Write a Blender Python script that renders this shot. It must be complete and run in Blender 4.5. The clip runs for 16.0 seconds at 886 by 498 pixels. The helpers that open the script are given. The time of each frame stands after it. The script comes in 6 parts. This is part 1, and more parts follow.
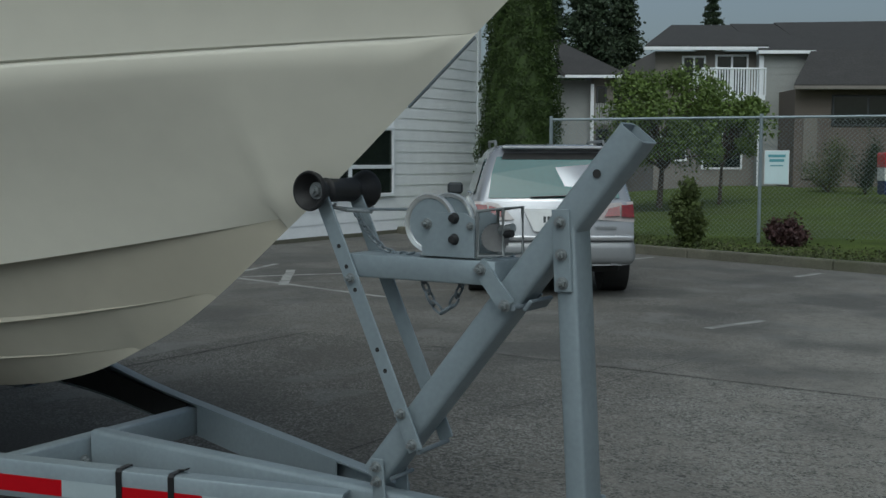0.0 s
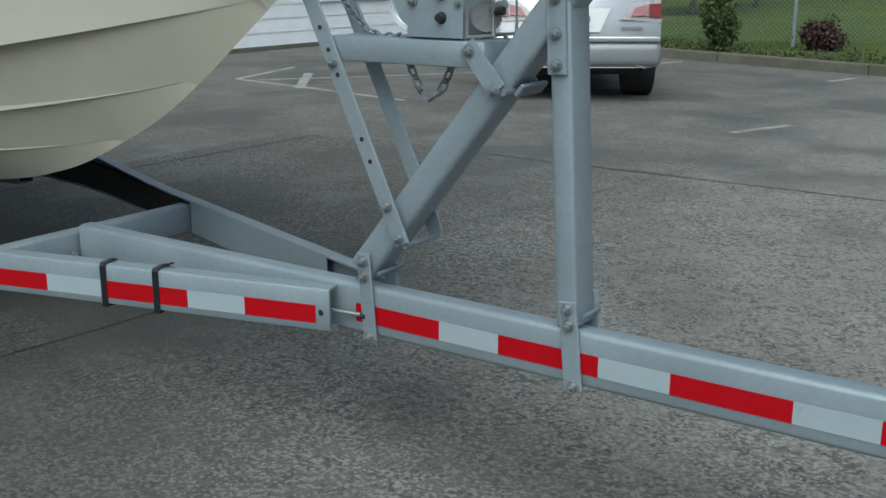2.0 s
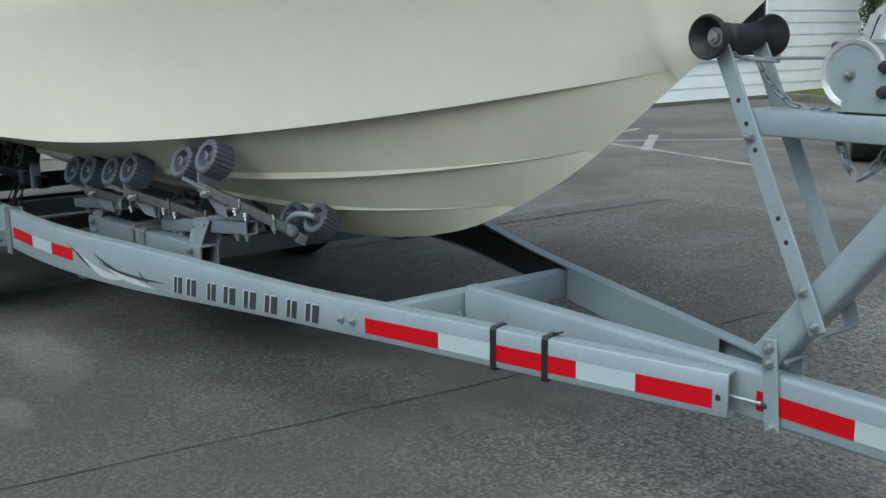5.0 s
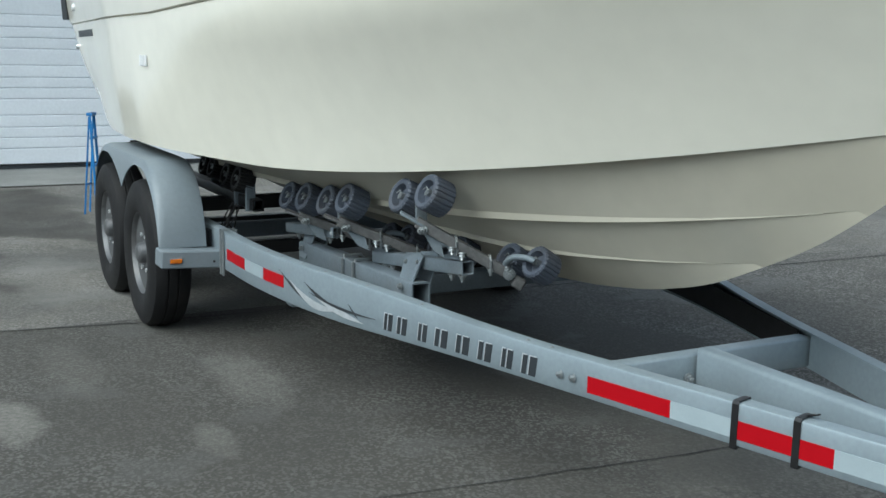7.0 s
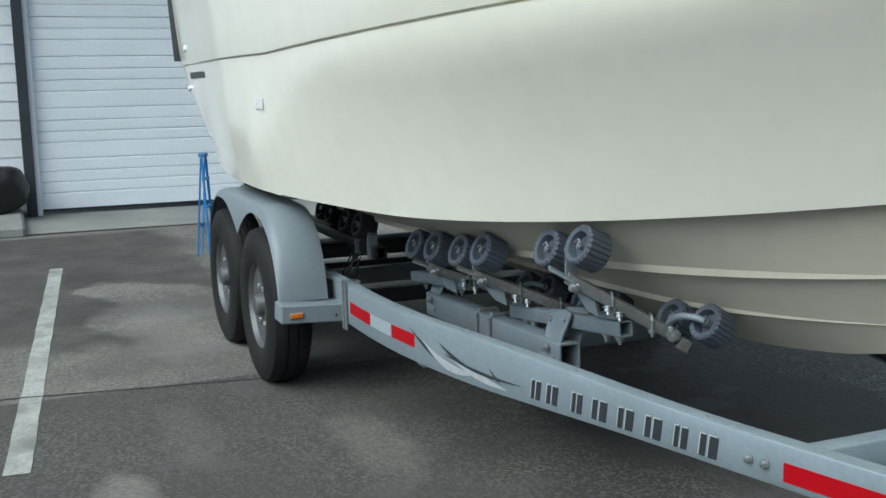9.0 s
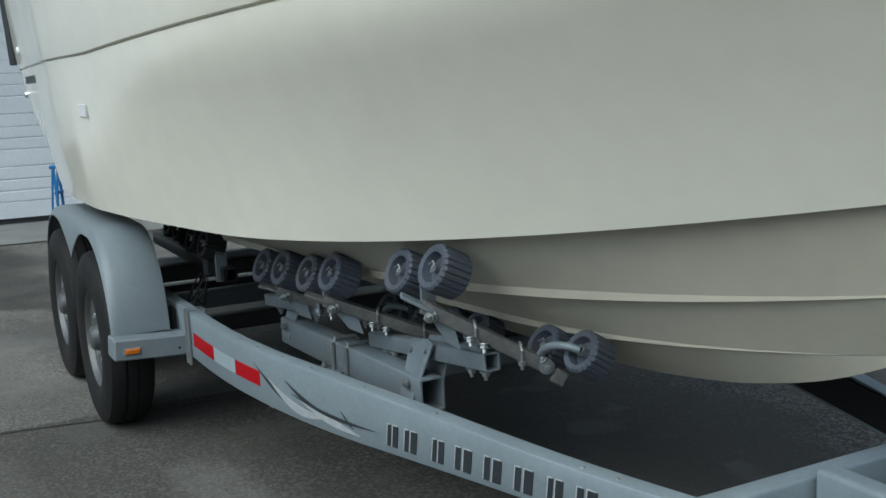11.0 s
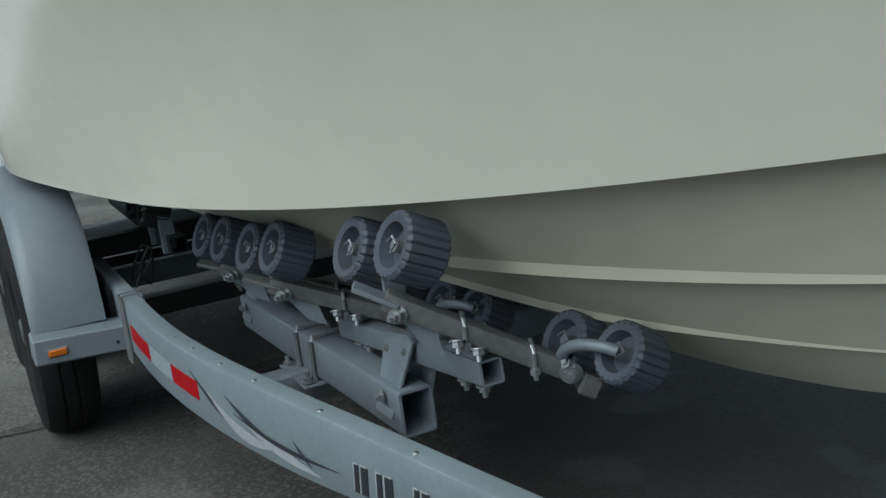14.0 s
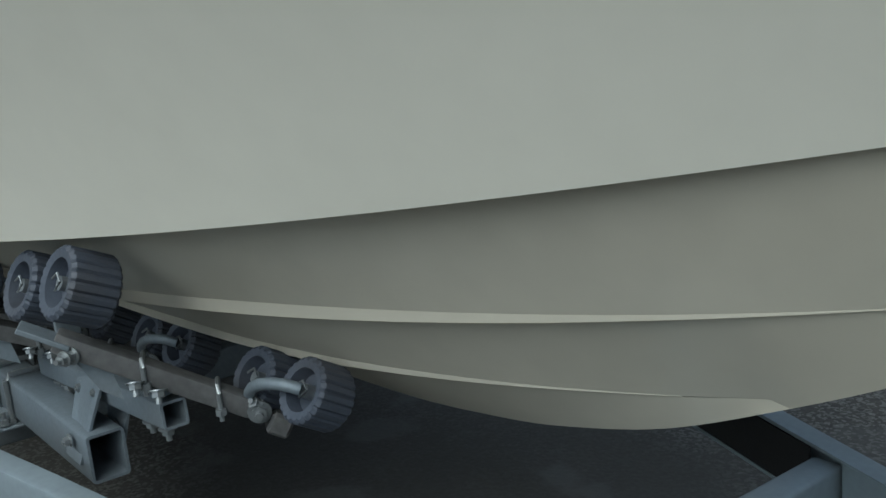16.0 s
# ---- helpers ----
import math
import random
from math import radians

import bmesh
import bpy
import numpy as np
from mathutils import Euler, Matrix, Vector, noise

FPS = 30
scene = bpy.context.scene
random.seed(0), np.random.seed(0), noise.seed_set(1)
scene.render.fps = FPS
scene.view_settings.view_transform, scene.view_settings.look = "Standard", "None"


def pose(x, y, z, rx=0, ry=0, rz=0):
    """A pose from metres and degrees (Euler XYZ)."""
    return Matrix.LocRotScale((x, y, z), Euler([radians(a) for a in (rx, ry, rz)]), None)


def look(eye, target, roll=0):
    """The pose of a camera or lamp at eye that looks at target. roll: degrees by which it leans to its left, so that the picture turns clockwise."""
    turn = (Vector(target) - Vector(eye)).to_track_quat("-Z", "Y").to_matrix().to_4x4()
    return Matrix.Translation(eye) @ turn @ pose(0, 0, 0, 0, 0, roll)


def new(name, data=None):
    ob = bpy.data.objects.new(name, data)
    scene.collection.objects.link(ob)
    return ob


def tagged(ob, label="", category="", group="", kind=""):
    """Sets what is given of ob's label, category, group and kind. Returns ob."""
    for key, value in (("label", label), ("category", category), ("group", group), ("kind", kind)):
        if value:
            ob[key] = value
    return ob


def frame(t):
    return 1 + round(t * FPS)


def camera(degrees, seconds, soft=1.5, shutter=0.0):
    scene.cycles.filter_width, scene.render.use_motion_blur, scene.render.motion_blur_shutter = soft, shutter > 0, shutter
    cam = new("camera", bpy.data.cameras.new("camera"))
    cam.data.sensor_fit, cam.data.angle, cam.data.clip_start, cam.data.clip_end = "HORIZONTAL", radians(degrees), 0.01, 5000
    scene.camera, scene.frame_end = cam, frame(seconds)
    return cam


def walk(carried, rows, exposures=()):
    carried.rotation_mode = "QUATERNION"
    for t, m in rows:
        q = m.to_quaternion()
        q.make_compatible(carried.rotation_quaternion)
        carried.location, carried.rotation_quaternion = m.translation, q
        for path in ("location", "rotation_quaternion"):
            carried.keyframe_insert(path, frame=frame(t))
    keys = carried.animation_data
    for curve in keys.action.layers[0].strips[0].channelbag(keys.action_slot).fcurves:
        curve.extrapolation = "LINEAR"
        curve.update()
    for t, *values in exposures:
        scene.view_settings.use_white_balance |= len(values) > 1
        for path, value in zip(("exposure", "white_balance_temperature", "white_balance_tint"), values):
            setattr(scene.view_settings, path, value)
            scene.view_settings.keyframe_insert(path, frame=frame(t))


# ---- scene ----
cam = camera(45.6, 16.0)
PATH = [
    (0, (1.726, -2.39, 1.452), (0.644, -0.716, 1.288), 0.1),
    (0.5, (1.693, -2.355, 1.432), (0.712, -0.629, 1.191), -0.4),
    (1, (1.699, -2.309, 1.414), (0.666, -0.636, 1.047), -0.5),
    (1.5, (1.721, -2.243, 1.4), (0.615, -0.635, 0.96), 0.1),
    (2, (1.725, -2.198, 1.372), (0.633, -0.604, 0.853), 0.1),
    (2.5, (1.727, -2.18, 1.37), (0.608, -0.604, 0.857), -0.5),
    (3, (1.72, -2.187, 1.372), (0.492, -0.683, 0.889), -0.6),
    (3.5, (1.706, -2.206, 1.376), (0.376, -0.787, 0.911), -0.7),
    (4, (1.657, -2.225, 1.385), (0.245, -0.876, 0.954), -0.6),
    (4.5, (1.587, -2.26, 1.398), (0.111, -0.971, 0.999), -0.6),
    (4.7, (1.558, -2.279, 1.4), (0.051, -1.028, 0.996), -0.7),
    (7, (1.233, -2.267, 1.422), (-0.506, -1.348, 1.061), 1.0),
    (7.5, (1.167, -2.19, 1.442), (-0.635, -1.404, 1.076), -0.5),
    (8, (1.029, -2.215, 1.445), (-0.774, -1.418, 1.112), 0.7),
    (8.2, (0.961, -2.239, 1.449), (-0.849, -1.448, 1.133), -0.1),
    (10.3, (0.692, -2.052, 1.481), (-1.145, -1.341, 1.137), -1.5),
    (10.5, (0.658, -1.998, 1.466), (-1.158, -1.225, 1.137), -1.6),
    (11, (0.422, -1.867, 1.457), (-1.325, -0.95, 1.132), -2.3),
    (11.5, (0.282, -1.824, 1.472), (-1.462, -0.904, 1.133), -2.8),
    (12, (0.18, -1.682, 1.456), (-1.573, -0.794, 1.087), -3.9),
    (12.5, (0.087, -1.521, 1.456), (-1.682, -0.689, 1.031), -4.4),
    (13, (-0.014, -1.455, 1.426), (-1.752, -0.577, 0.97), -5.0),
    (13.5, (-0.229, -1.378, 1.408), (-1.969, -0.517, 0.929), -5.8),
    (14, (-0.325, -1.313, 1.387), (-2.083, -0.487, 0.914), -7.0),
    (14.5, (-0.343, -1.252, 1.364), (-2.109, -0.448, 0.882), -7.3),
    (15, (-0.327, -1.208, 1.364), (-2.074, -0.358, 0.889), -7.3),
    (15.5, (-0.301, -1.161, 1.362), (-1.981, -0.191, 0.875), -6.3),
    (16, (-0.265, -1.098, 1.388), (-1.829, 0.051, 0.904), -4.7),
]
EXPOSURES = [(0.0, -1.48, 5890, -1), (0.5, -1.2, 5890, -1), (1.5, -0.78, 5890, -1), (2.5, -0.58, 5860, -1), (4.5, -0.4, 5830, -1), (8.0, -0.25, 5810, -1), (10.5, -0.6, 5805, -1), (12.5, -0.9, 5785, -1), (14.5, -0.84, 5785, -1), (16.0, -0.88, 5755, -1)]
walk(cam, [(t, look(eye, target, roll)) for t, eye, target, roll in PATH], EXPOSURES)

# ---- light: overcast afternoon sky ----
world = bpy.data.worlds.new("overcast_sky")
scene.world = world
world.use_nodes = True
wn, wl = world.node_tree.nodes, world.node_tree.links
sky = wn.new("ShaderNodeTexSky")
sky.sky_type, sky.sun_disc = "NISHITA", False
SUN_ELEV, SUN_AZ = 49.0, 156.0
sky.sun_elevation, sky.sun_rotation = radians(SUN_ELEV), radians(SUN_AZ)
sky.air_density, sky.dust_density, sky.ozone_density = 1.0, 4.0, 1.0
# thin cloud takes most of the blue out of the sky
haze = wn.new("ShaderNodeHueSaturation")
haze.inputs["Saturation"].default_value = 0.6
wl.new(sky.outputs[0], haze.inputs["Color"])
wl.new(haze.outputs[0], wn["Background"].inputs["Color"])
wn["Background"].inputs["Strength"].default_value = 0.19
sun_data = bpy.data.lights.new("sun", "SUN")
sun_data.energy, sun_data.angle, sun_data.color = 2.9, radians(60), (1.0, 0.99, 0.97)
sun = new("sun", sun_data)
az, el = radians(SUN_AZ), radians(SUN_ELEV)
sun.matrix_world = look((0, 0, 30), Vector((0, 0, 30)) - Vector((math.sin(az) * math.cos(el), math.cos(az) * math.cos(el), math.sin(el))))


# ---- materials ----
def mat(name, color, rough=0.5, metal=0.0, var=0.15, scale=6.0, fine=80.0, bump=0.15, stain=None, stain_amt=0.0, coat=0.0, tint=0.0, spec=0.5):
    """A procedural surface: two scales of noise in colour and roughness, fine relief, and blotchy wear of another colour."""
    m = bpy.data.materials.new(name)
    m.use_nodes = True
    n, l = m.node_tree.nodes, m.node_tree.links
    b = n["Principled BSDF"]
    co = n.new("ShaderNodeTexCoord")
    big, small = n.new("ShaderNodeTexNoise"), n.new("ShaderNodeTexNoise")
    big.inputs["Scale"].default_value, small.inputs["Scale"].default_value = scale, fine
    big.inputs["Detail"].default_value, small.inputs["Detail"].default_value = 6, 4
    l.new(co.outputs["Object"], big.inputs["Vector"]), l.new(co.outputs["Object"], small.inputs["Vector"])
    add = n.new("ShaderNodeMath")
    add.operation = "ADD"
    l.new(big.outputs["Fac"], add.inputs[0]), l.new(small.outputs["Fac"], add.inputs[1])
    rng = n.new("ShaderNodeMapRange")
    rng.inputs["From Min"].default_value, rng.inputs["From Max"].default_value = 0.7, 1.3
    rng.inputs["To Min"].default_value, rng.inputs["To Max"].default_value = 1 - var, 1 + var
    l.new(add.outputs[0], rng.inputs["Value"])
    mul = n.new("ShaderNodeMix")
    mul.data_type, mul.blend_type = "RGBA", "MULTIPLY"
    mul.inputs["Factor"].default_value = 1
    mul.inputs["A"].default_value = (*color, 1)
    l.new(rng.outputs[0], mul.inputs["B"])
    out = mul.outputs["Result"]
    if tint:
        info, hs = n.new("ShaderNodeObjectInfo"), n.new("ShaderNodeHueSaturation")
        r2 = n.new("ShaderNodeMapRange")
        r2.inputs["To Min"].default_value, r2.inputs["To Max"].default_value = 1 - tint, 1 + tint
        l.new(info.outputs["Random"], r2.inputs["Value"]), l.new(r2.outputs[0], hs.inputs["Value"])
        l.new(out, hs.inputs["Color"])
        out = hs.outputs["Color"]
    if stain:
        patch, ramp, mx = n.new("ShaderNodeTexNoise"), n.new("ShaderNodeMapRange"), n.new("ShaderNodeMix")
        patch.inputs["Scale"].default_value, patch.inputs["Detail"].default_value = scale * 0.35, 8
        ramp.inputs["From Min"].default_value, ramp.inputs["From Max"].default_value = 0.48, 0.72
        ramp.inputs["To Max"].default_value = stain_amt
        mx.data_type = "RGBA"
        mx.inputs["B"].default_value = (*stain, 1)
        l.new(co.outputs["Object"], patch.inputs["Vector"]), l.new(patch.outputs["Fac"], ramp.inputs["Value"])
        l.new(ramp.outputs[0], mx.inputs["Factor"]), l.new(out, mx.inputs["A"])
        out = mx.outputs["Result"]
    l.new(out, b.inputs["Base Color"])
    rr = n.new("ShaderNodeMapRange")
    rr.inputs["To Min"].default_value, rr.inputs["To Max"].default_value = max(0.02, rough * 0.8), min(1, rough * 1.2)
    l.new(big.outputs["Fac"], rr.inputs["Value"]), l.new(rr.outputs[0], b.inputs["Roughness"])
    b.inputs["Metallic"].default_value = metal
    b.inputs["Coat Weight"].default_value = coat
    b.inputs["Specular IOR Level"].default_value = spec
    if bump:
        bp = n.new("ShaderNodeBump")
        bp.inputs["Strength"].default_value, bp.inputs["Distance"].default_value = bump, 0.004
        l.new(small.outputs["Fac"], bp.inputs["Height"]), l.new(bp.outputs[0], b.inputs["Normal"])
    return m


GEL = mat("cream_gelcoat", (0.84, 0.815, 0.705), 0.15, var=0.03, scale=1.2, fine=9, bump=0.0, coat=0.3)
# same gelcoat darkened: the bottom's shade is in the colour, with blotchy wear
GEL_SHADED = mat("cream_gelcoat_shaded", (0.515, 0.485, 0.40), 0.30, var=0.05, scale=2.0, fine=12, bump=0.0, stain=(0.40, 0.38, 0.30), stain_amt=0.35)
GALV = mat("galvanised_steel", (0.275, 0.327, 0.357), 0.45, metal=0.35, var=0.08, scale=7, fine=60, bump=0.04, stain=(0.23, 0.27, 0.29), stain_amt=0.45)
GALV_DULL = mat("dull_galvanised_steel", (0.20, 0.235, 0.262), 0.55, metal=0.35, var=0.12, scale=10, fine=90, bump=0.08, stain=(0.17, 0.165, 0.15), stain_amt=0.35)
ZINC = mat("zinc_plated_steel", (0.30, 0.32, 0.325), 0.34, metal=0.65, var=0.1, scale=30, fine=150, bump=0.03)
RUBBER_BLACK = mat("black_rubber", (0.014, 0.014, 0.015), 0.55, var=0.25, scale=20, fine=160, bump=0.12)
RUBBER_GREY = mat("grey_roller_rubber", (0.066, 0.078, 0.102), 0.6, var=0.15, scale=25, fine=140, bump=0.1, stain=(0.075, 0.073, 0.075), stain_amt=0.6)
TYRE = mat("tyre_rubber", (0.011, 0.011, 0.0115), 0.7, var=0.3, scale=12, fine=120, bump=0.25, stain=(0.024, 0.023, 0.021), stain_amt=0.5, spec=0.3)
BLUE = mat("blue_paint", (0.02, 0.16, 0.42), 0.45, var=0.15, scale=12, fine=80, bump=0.05)
PLASTIC_BLACK = mat("black_plastic", (0.012, 0.012, 0.013), 0.4, var=0.2, scale=20, fine=120, bump=0.05)
FENDER = mat("grey_painted_fender", (0.175, 0.205, 0.225), 0.42, var=0.06, scale=4, fine=50, bump=0.03, stain=(0.22, 0.24, 0.25), stain_amt=0.4)
AMBER = mat("amber_lens", (0.50, 0.13, 0.008), 0.2, var=0.1, scale=40, fine=200, bump=0.05)
CHROME = mat("bright_alloy", (0.68, 0.70, 0.70), 0.25, metal=0.65, var=0.08, scale=20, fine=100, bump=0.02)
RIM = mat("dull_steel_rim", (0.13, 0.133, 0.136), 0.5, metal=0.5, var=0.15, scale=12, fine=80, bump=0.05, stain=(0.12, 0.11, 0.10), stain_amt=0.6)
DECAL = mat("dark_decal_film", (0.03, 0.035, 0.04), 0.35, var=0.1, scale=30, fine=200, bump=0.0)
DECAL_SILVER = mat("silver_decal_film", (0.55, 0.58, 0.60), 0.3, metal=0.4, var=0.12, scale=30, fine=200, bump=0.0)
SILVER = mat("silver_car_paint", (0.52, 0.53, 0.55), 0.24, metal=0.6, var=0.04, scale=3, fine=200, bump=0.0, coat=0.6)
CAR_GREY = mat("grey_car_cladding", (0.25, 0.26, 0.27), 0.4, metal=0.3, var=0.06, scale=6, fine=100, bump=0.02)
CAR_GLASS = mat("dark_car_glass", (0.02, 0.10, 0.10), 0.04, var=0.05, scale=3, fine=20, bump=0.0, coat=0.4)
LENS_RED = mat("red_lamp_lens", (0.17, 0.006, 0.010), 0.12, var=0.3, scale=30, fine=90, bump=0.05, coat=0.5)
LENS_CLEAR = mat("clear_lamp_lens", (0.38, 0.35, 0.34), 0.15, var=0.1, scale=30, fine=90, bump=0.05, coat=0.5)
PLATE_WHITE = mat("white_plate", (0.65, 0.66, 0.66), 0.4, var=0.06, bump=0.0)
DOOR_WHITE = mat("white_steel_door", (0.80, 0.83, 0.86), 0.4, var=0.05, scale=2, fine=30, bump=0.03, tint=0.02)
TRIM_DARK = mat("dark_trim", (0.035, 0.04, 0.045), 0.5, var=0.15, bump=0.05)
GLASS_DARK = mat("dark_window_glass", (0.015, 0.02, 0.018), 0.06, var=0.2, scale=2, fine=10, bump=0.0)
LEAF_DARK = mat("dark_evergreen_foliage", (0.032, 0.058, 0.008), 0.75, var=0.6, scale=9, fine=60, bump=0.3)
LEAF_CONIFER = mat("conifer_foliage", (0.030, 0.050, 0.022), 0.75, var=0.6, scale=2, fine=20, bump=0.3)
LEAF_LIGHT = mat("light_green_foliage", (0.10, 0.15, 0.03), 0.65, var=0.5, scale=3, fine=30, bump=0.2)
LEAF_SHRUB = mat("yellow_green_shrub", (0.062, 0.085, 0.02), 0.7, var=0.5, scale=8, fine=60, bump=0.2)
LEAF_MAROON = mat("maroon_shrub_foliage", (0.055, 0.025, 0.025), 0.7, var=0.5, scale=12, fine=80, bump=0.2)
BARK = mat("bark", (0.07, 0.055, 0.045), 0.9, var=0.4, scale=15, fine=90, bump=0.6)
GRASS = mat("mown_lawn", (0.074, 0.104, 0.020), 0.9, var=0.45, scale=0.8, fine=30, bump=0.6, stain=(0.10, 0.085, 0.05), stain_amt=0.35, spec=0.2)
BLADE = mat("grass_blade", (0.060, 0.072, 0.025), 0.8, var=0.4, scale=2, fine=30, bump=0.0)
KERB = mat("mossy_concrete_kerb", (0.125, 0.12, 0.092), 0.9, var=0.3, scale=4, fine=60, bump=0.5, stain=(0.07, 0.08, 0.04), stain_amt=0.6)
APRON = mat("light_concrete_apron", (0.24, 0.24, 0.225), 0.85, var=0.2, scale=2, fine=50, bump=0.35, stain=(0.14, 0.14, 0.13), stain_amt=0.6)
LINE = mat("worn_white_line", (0.34, 0.34, 0.32), 0.85, var=0.3, scale=8, fine=60, bump=0.3, stain=(0.16, 0.16, 0.15), stain_amt=1.0)
JOINT = mat("dark_joint_filler", (0.035, 0.034, 0.032), 0.9, var=0.4, scale=10, fine=70, bump=0.4)
SIDE_TAN = mat("taupe_siding", (0.20, 0.185, 0.165), 0.8, var=0.08, scale=2, fine=20, bump=0.1)
SIDE_GREY = mat("grey_siding", (0.31, 0.32, 0.31), 0.8, var=0.08, scale=2, fine=20, bump=0.1)
SIDE_BROWN = mat("brown_siding", (0.13, 0.11, 0.095), 0.8, var=0.1, scale=2, fine=20, bump=0.1)
ROOF = mat("asphalt_shingles", (0.05, 0.048, 0.047), 0.95, var=0.25, scale=2, fine=14, bump=0.4)
NAVY = mat("navy_painted_steel", (0.012, 0.025, 0.09), 0.45, var=0.1, bump=0.03)
RED_BOX = mat("red_painted_steel", (0.50, 0.03, 0.03), 0.4, var=0.08, bump=0.03)
SIGN_TEAL = mat("pale_sign_face", (0.55, 0.68, 0.70), 0.5, var=0.05, bump=0.02)
SIGN_INK = mat("teal_sign_ink", (0.10, 0.30, 0.34), 0.5, var=0.1, bump=0.0)
WOOD_GREY = mat("weathered_steel_bar", (0.12, 0.12, 0.118), 0.7, metal=0.2, var=0.3, scale=8, fine=60, bump=0.3)
RED = mat("red_reflective_tape", (0.37, 0.002, 0.008), 0.45, var=0.06, scale=20, fine=300, bump=0.05, spec=0.15)
WHITE_TAPE = mat("white_reflective_tape", (0.33, 0.39, 0.415), 0.3, var=0.05, scale=20, fine=300, bump=0.05)
GROUND = mat("weathered_pavement", (0.134, 0.126, 0.110), 0.85, var=0.22, scale=1.6, fine=60, bump=0.8, stain=(0.155, 0.153, 0.142), stain_amt=0.6, spec=0.3)
SIDING = mat("white_painted_siding", (0.82, 0.84, 0.86), 0.55, var=0.06, scale=3, fine=40, bump=0.05, tint=0.03)
# near-black colour that paints the shade of holes, arches and the spoiler
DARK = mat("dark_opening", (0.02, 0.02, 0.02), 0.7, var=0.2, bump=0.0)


def pavement(m):
    """Pebbles, dark pits and pale worn patches for the slabs round the trailer, smoother beyond their joints."""
    n, l = m.node_tree.nodes, m.node_tree.links
    b = n["Principled BSDF"]
    old = b.inputs["Base Color"].links[0].from_socket
    co = next(k for k in n if k.bl_idname == "ShaderNodeTexCoord")

    def value(scale, lo, hi, to_lo, to_hi, kind="ShaderNodeTexNoise", detail=3):
        t, r = n.new(kind), n.new("ShaderNodeMapRange")
        t.inputs["Scale"].default_value = scale
        if kind == "ShaderNodeTexNoise":
            t.inputs["Detail"].default_value = detail
        l.new(co.outputs["Object"], t.inputs["Vector"])
        r.inputs["From Min"].default_value, r.inputs["From Max"].default_value = lo, hi
        r.inputs["To Min"].default_value, r.inputs["To Max"].default_value = to_lo, to_hi
        l.new(t.outputs["Fac" if kind == "ShaderNodeTexNoise" else "Distance"], r.inputs["Value"])
        return r.outputs[0]

    def math_node(op, a, c):
        k = n.new("ShaderNodeMath")
        k.operation = op
        for i, v in enumerate((a, c)):
            if isinstance(v, (int, float)):
                k.inputs[i].default_value = v
            else:
                l.new(v, k.inputs[i])
        return k.outputs[0]

    def mix(fac, a, colour, blend="MIX"):
        k = n.new("ShaderNodeMix")
        k.data_type, k.blend_type = "RGBA", blend
        l.new(fac, k.inputs["Factor"]), l.new(a, k.inputs["A"])
        k.inputs["B"].default_value = (*colour, 1)
        return k.outputs["Result"]
    sep = n.new("ShaderNodeSeparateXYZ")
    l.new(co.outputs["Object"], sep.inputs[0])
    zone = math_node("MULTIPLY", math_node("LESS_THAN", sep.outputs["Y"], 4.46), math_node("GREATER_THAN", sep.outputs["X"], -4.4))

    def cells(scale, lo, hi, to_lo, to_hi):
        """A value of its own for each pebble."""
        t, k, r = n.new("ShaderNodeTexVoronoi"), n.new("ShaderNodeSeparateColor"), n.new("ShaderNodeMapRange")
        t.inputs["Scale"].default_value = scale
        warp, add_ = n.new("ShaderNodeTexNoise"), n.new("ShaderNodeVectorMath")
        warp.inputs["Scale"].default_value, warp.inputs["Detail"].default_value = scale * 0.9, 2
        add_.operation = "MULTIPLY_ADD"
        add_.inputs[1].default_value = (0.9 / scale,) * 3
        l.new(co.outputs["Object"], warp.inputs["Vector"]), l.new(warp.outputs["Color"], add_.inputs[0])
        l.new(co.outputs["Object"], add_.inputs[2]), l.new(add_.outputs[0], t.inputs["Vector"])
        l.new(t.outputs["Color"], k.inputs[0]), l.new(k.outputs[0], r.inputs["Value"])
        r.inputs["From Min"].default_value, r.inputs["From Max"].default_value = lo, hi
        r.inputs["To Min"].default_value, r.inputs["To Max"].default_value = to_lo, to_hi
        return r.outputs[0]

    def ramp(axis, lo, hi):
        r = n.new("ShaderNodeMapRange")
        r.interpolation_type = "SMOOTHSTEP"
        r.inputs["From Min"].default_value, r.inputs["From Max"].default_value = lo, hi
        l.new(math_node("ADD", sep.outputs[axis], value(0.9, 0.3, 0.7, -0.5, 0.5, detail=5)), r.inputs["Value"])
        return r.outputs[0]
    # pebbles lie bare towards the bow, under a smoother skin towards the garage
    bare = math_node("MULTIPLY", zone, ramp("X", -2.6, -0.9))
    # the pebbles fade out under the boat
    under_boat = math_node("MULTIPLY", math_node("MULTIPLY", math_node("SUBTRACT", 1.0, ramp("X", -1.5, -0.5)), ramp("X", -8.0, -7.0)), math_node("MULTIPLY", ramp("Y", -0.15, 0.25), math_node("SUBTRACT", 1.0, ramp("Y", 0.9, 1.5))))
    open_air = math_node("SUBTRACT", 1.0, math_node("MULTIPLY", under_boat, 0.8))
    bare = math_node("MULTIPLY", bare, open_air)
    grain = math_node("MULTIPLY", math_node("MAXIMUM", bare, 0.62), open_air)
    worn = value(1.1, 0.40, 0.58, 0.45, 1.0, detail=7)
    # older slab aft, its colour also darkened for the shade that lies there
    older_shaded = math_node("MULTIPLY", zone, math_node("SUBTRACT", 1.0, ramp("X", -2.4, -0.9)))
    c = mix(math_node("MULTIPLY", older_shaded, 0.62), old, (0.067, 0.063, 0.056))
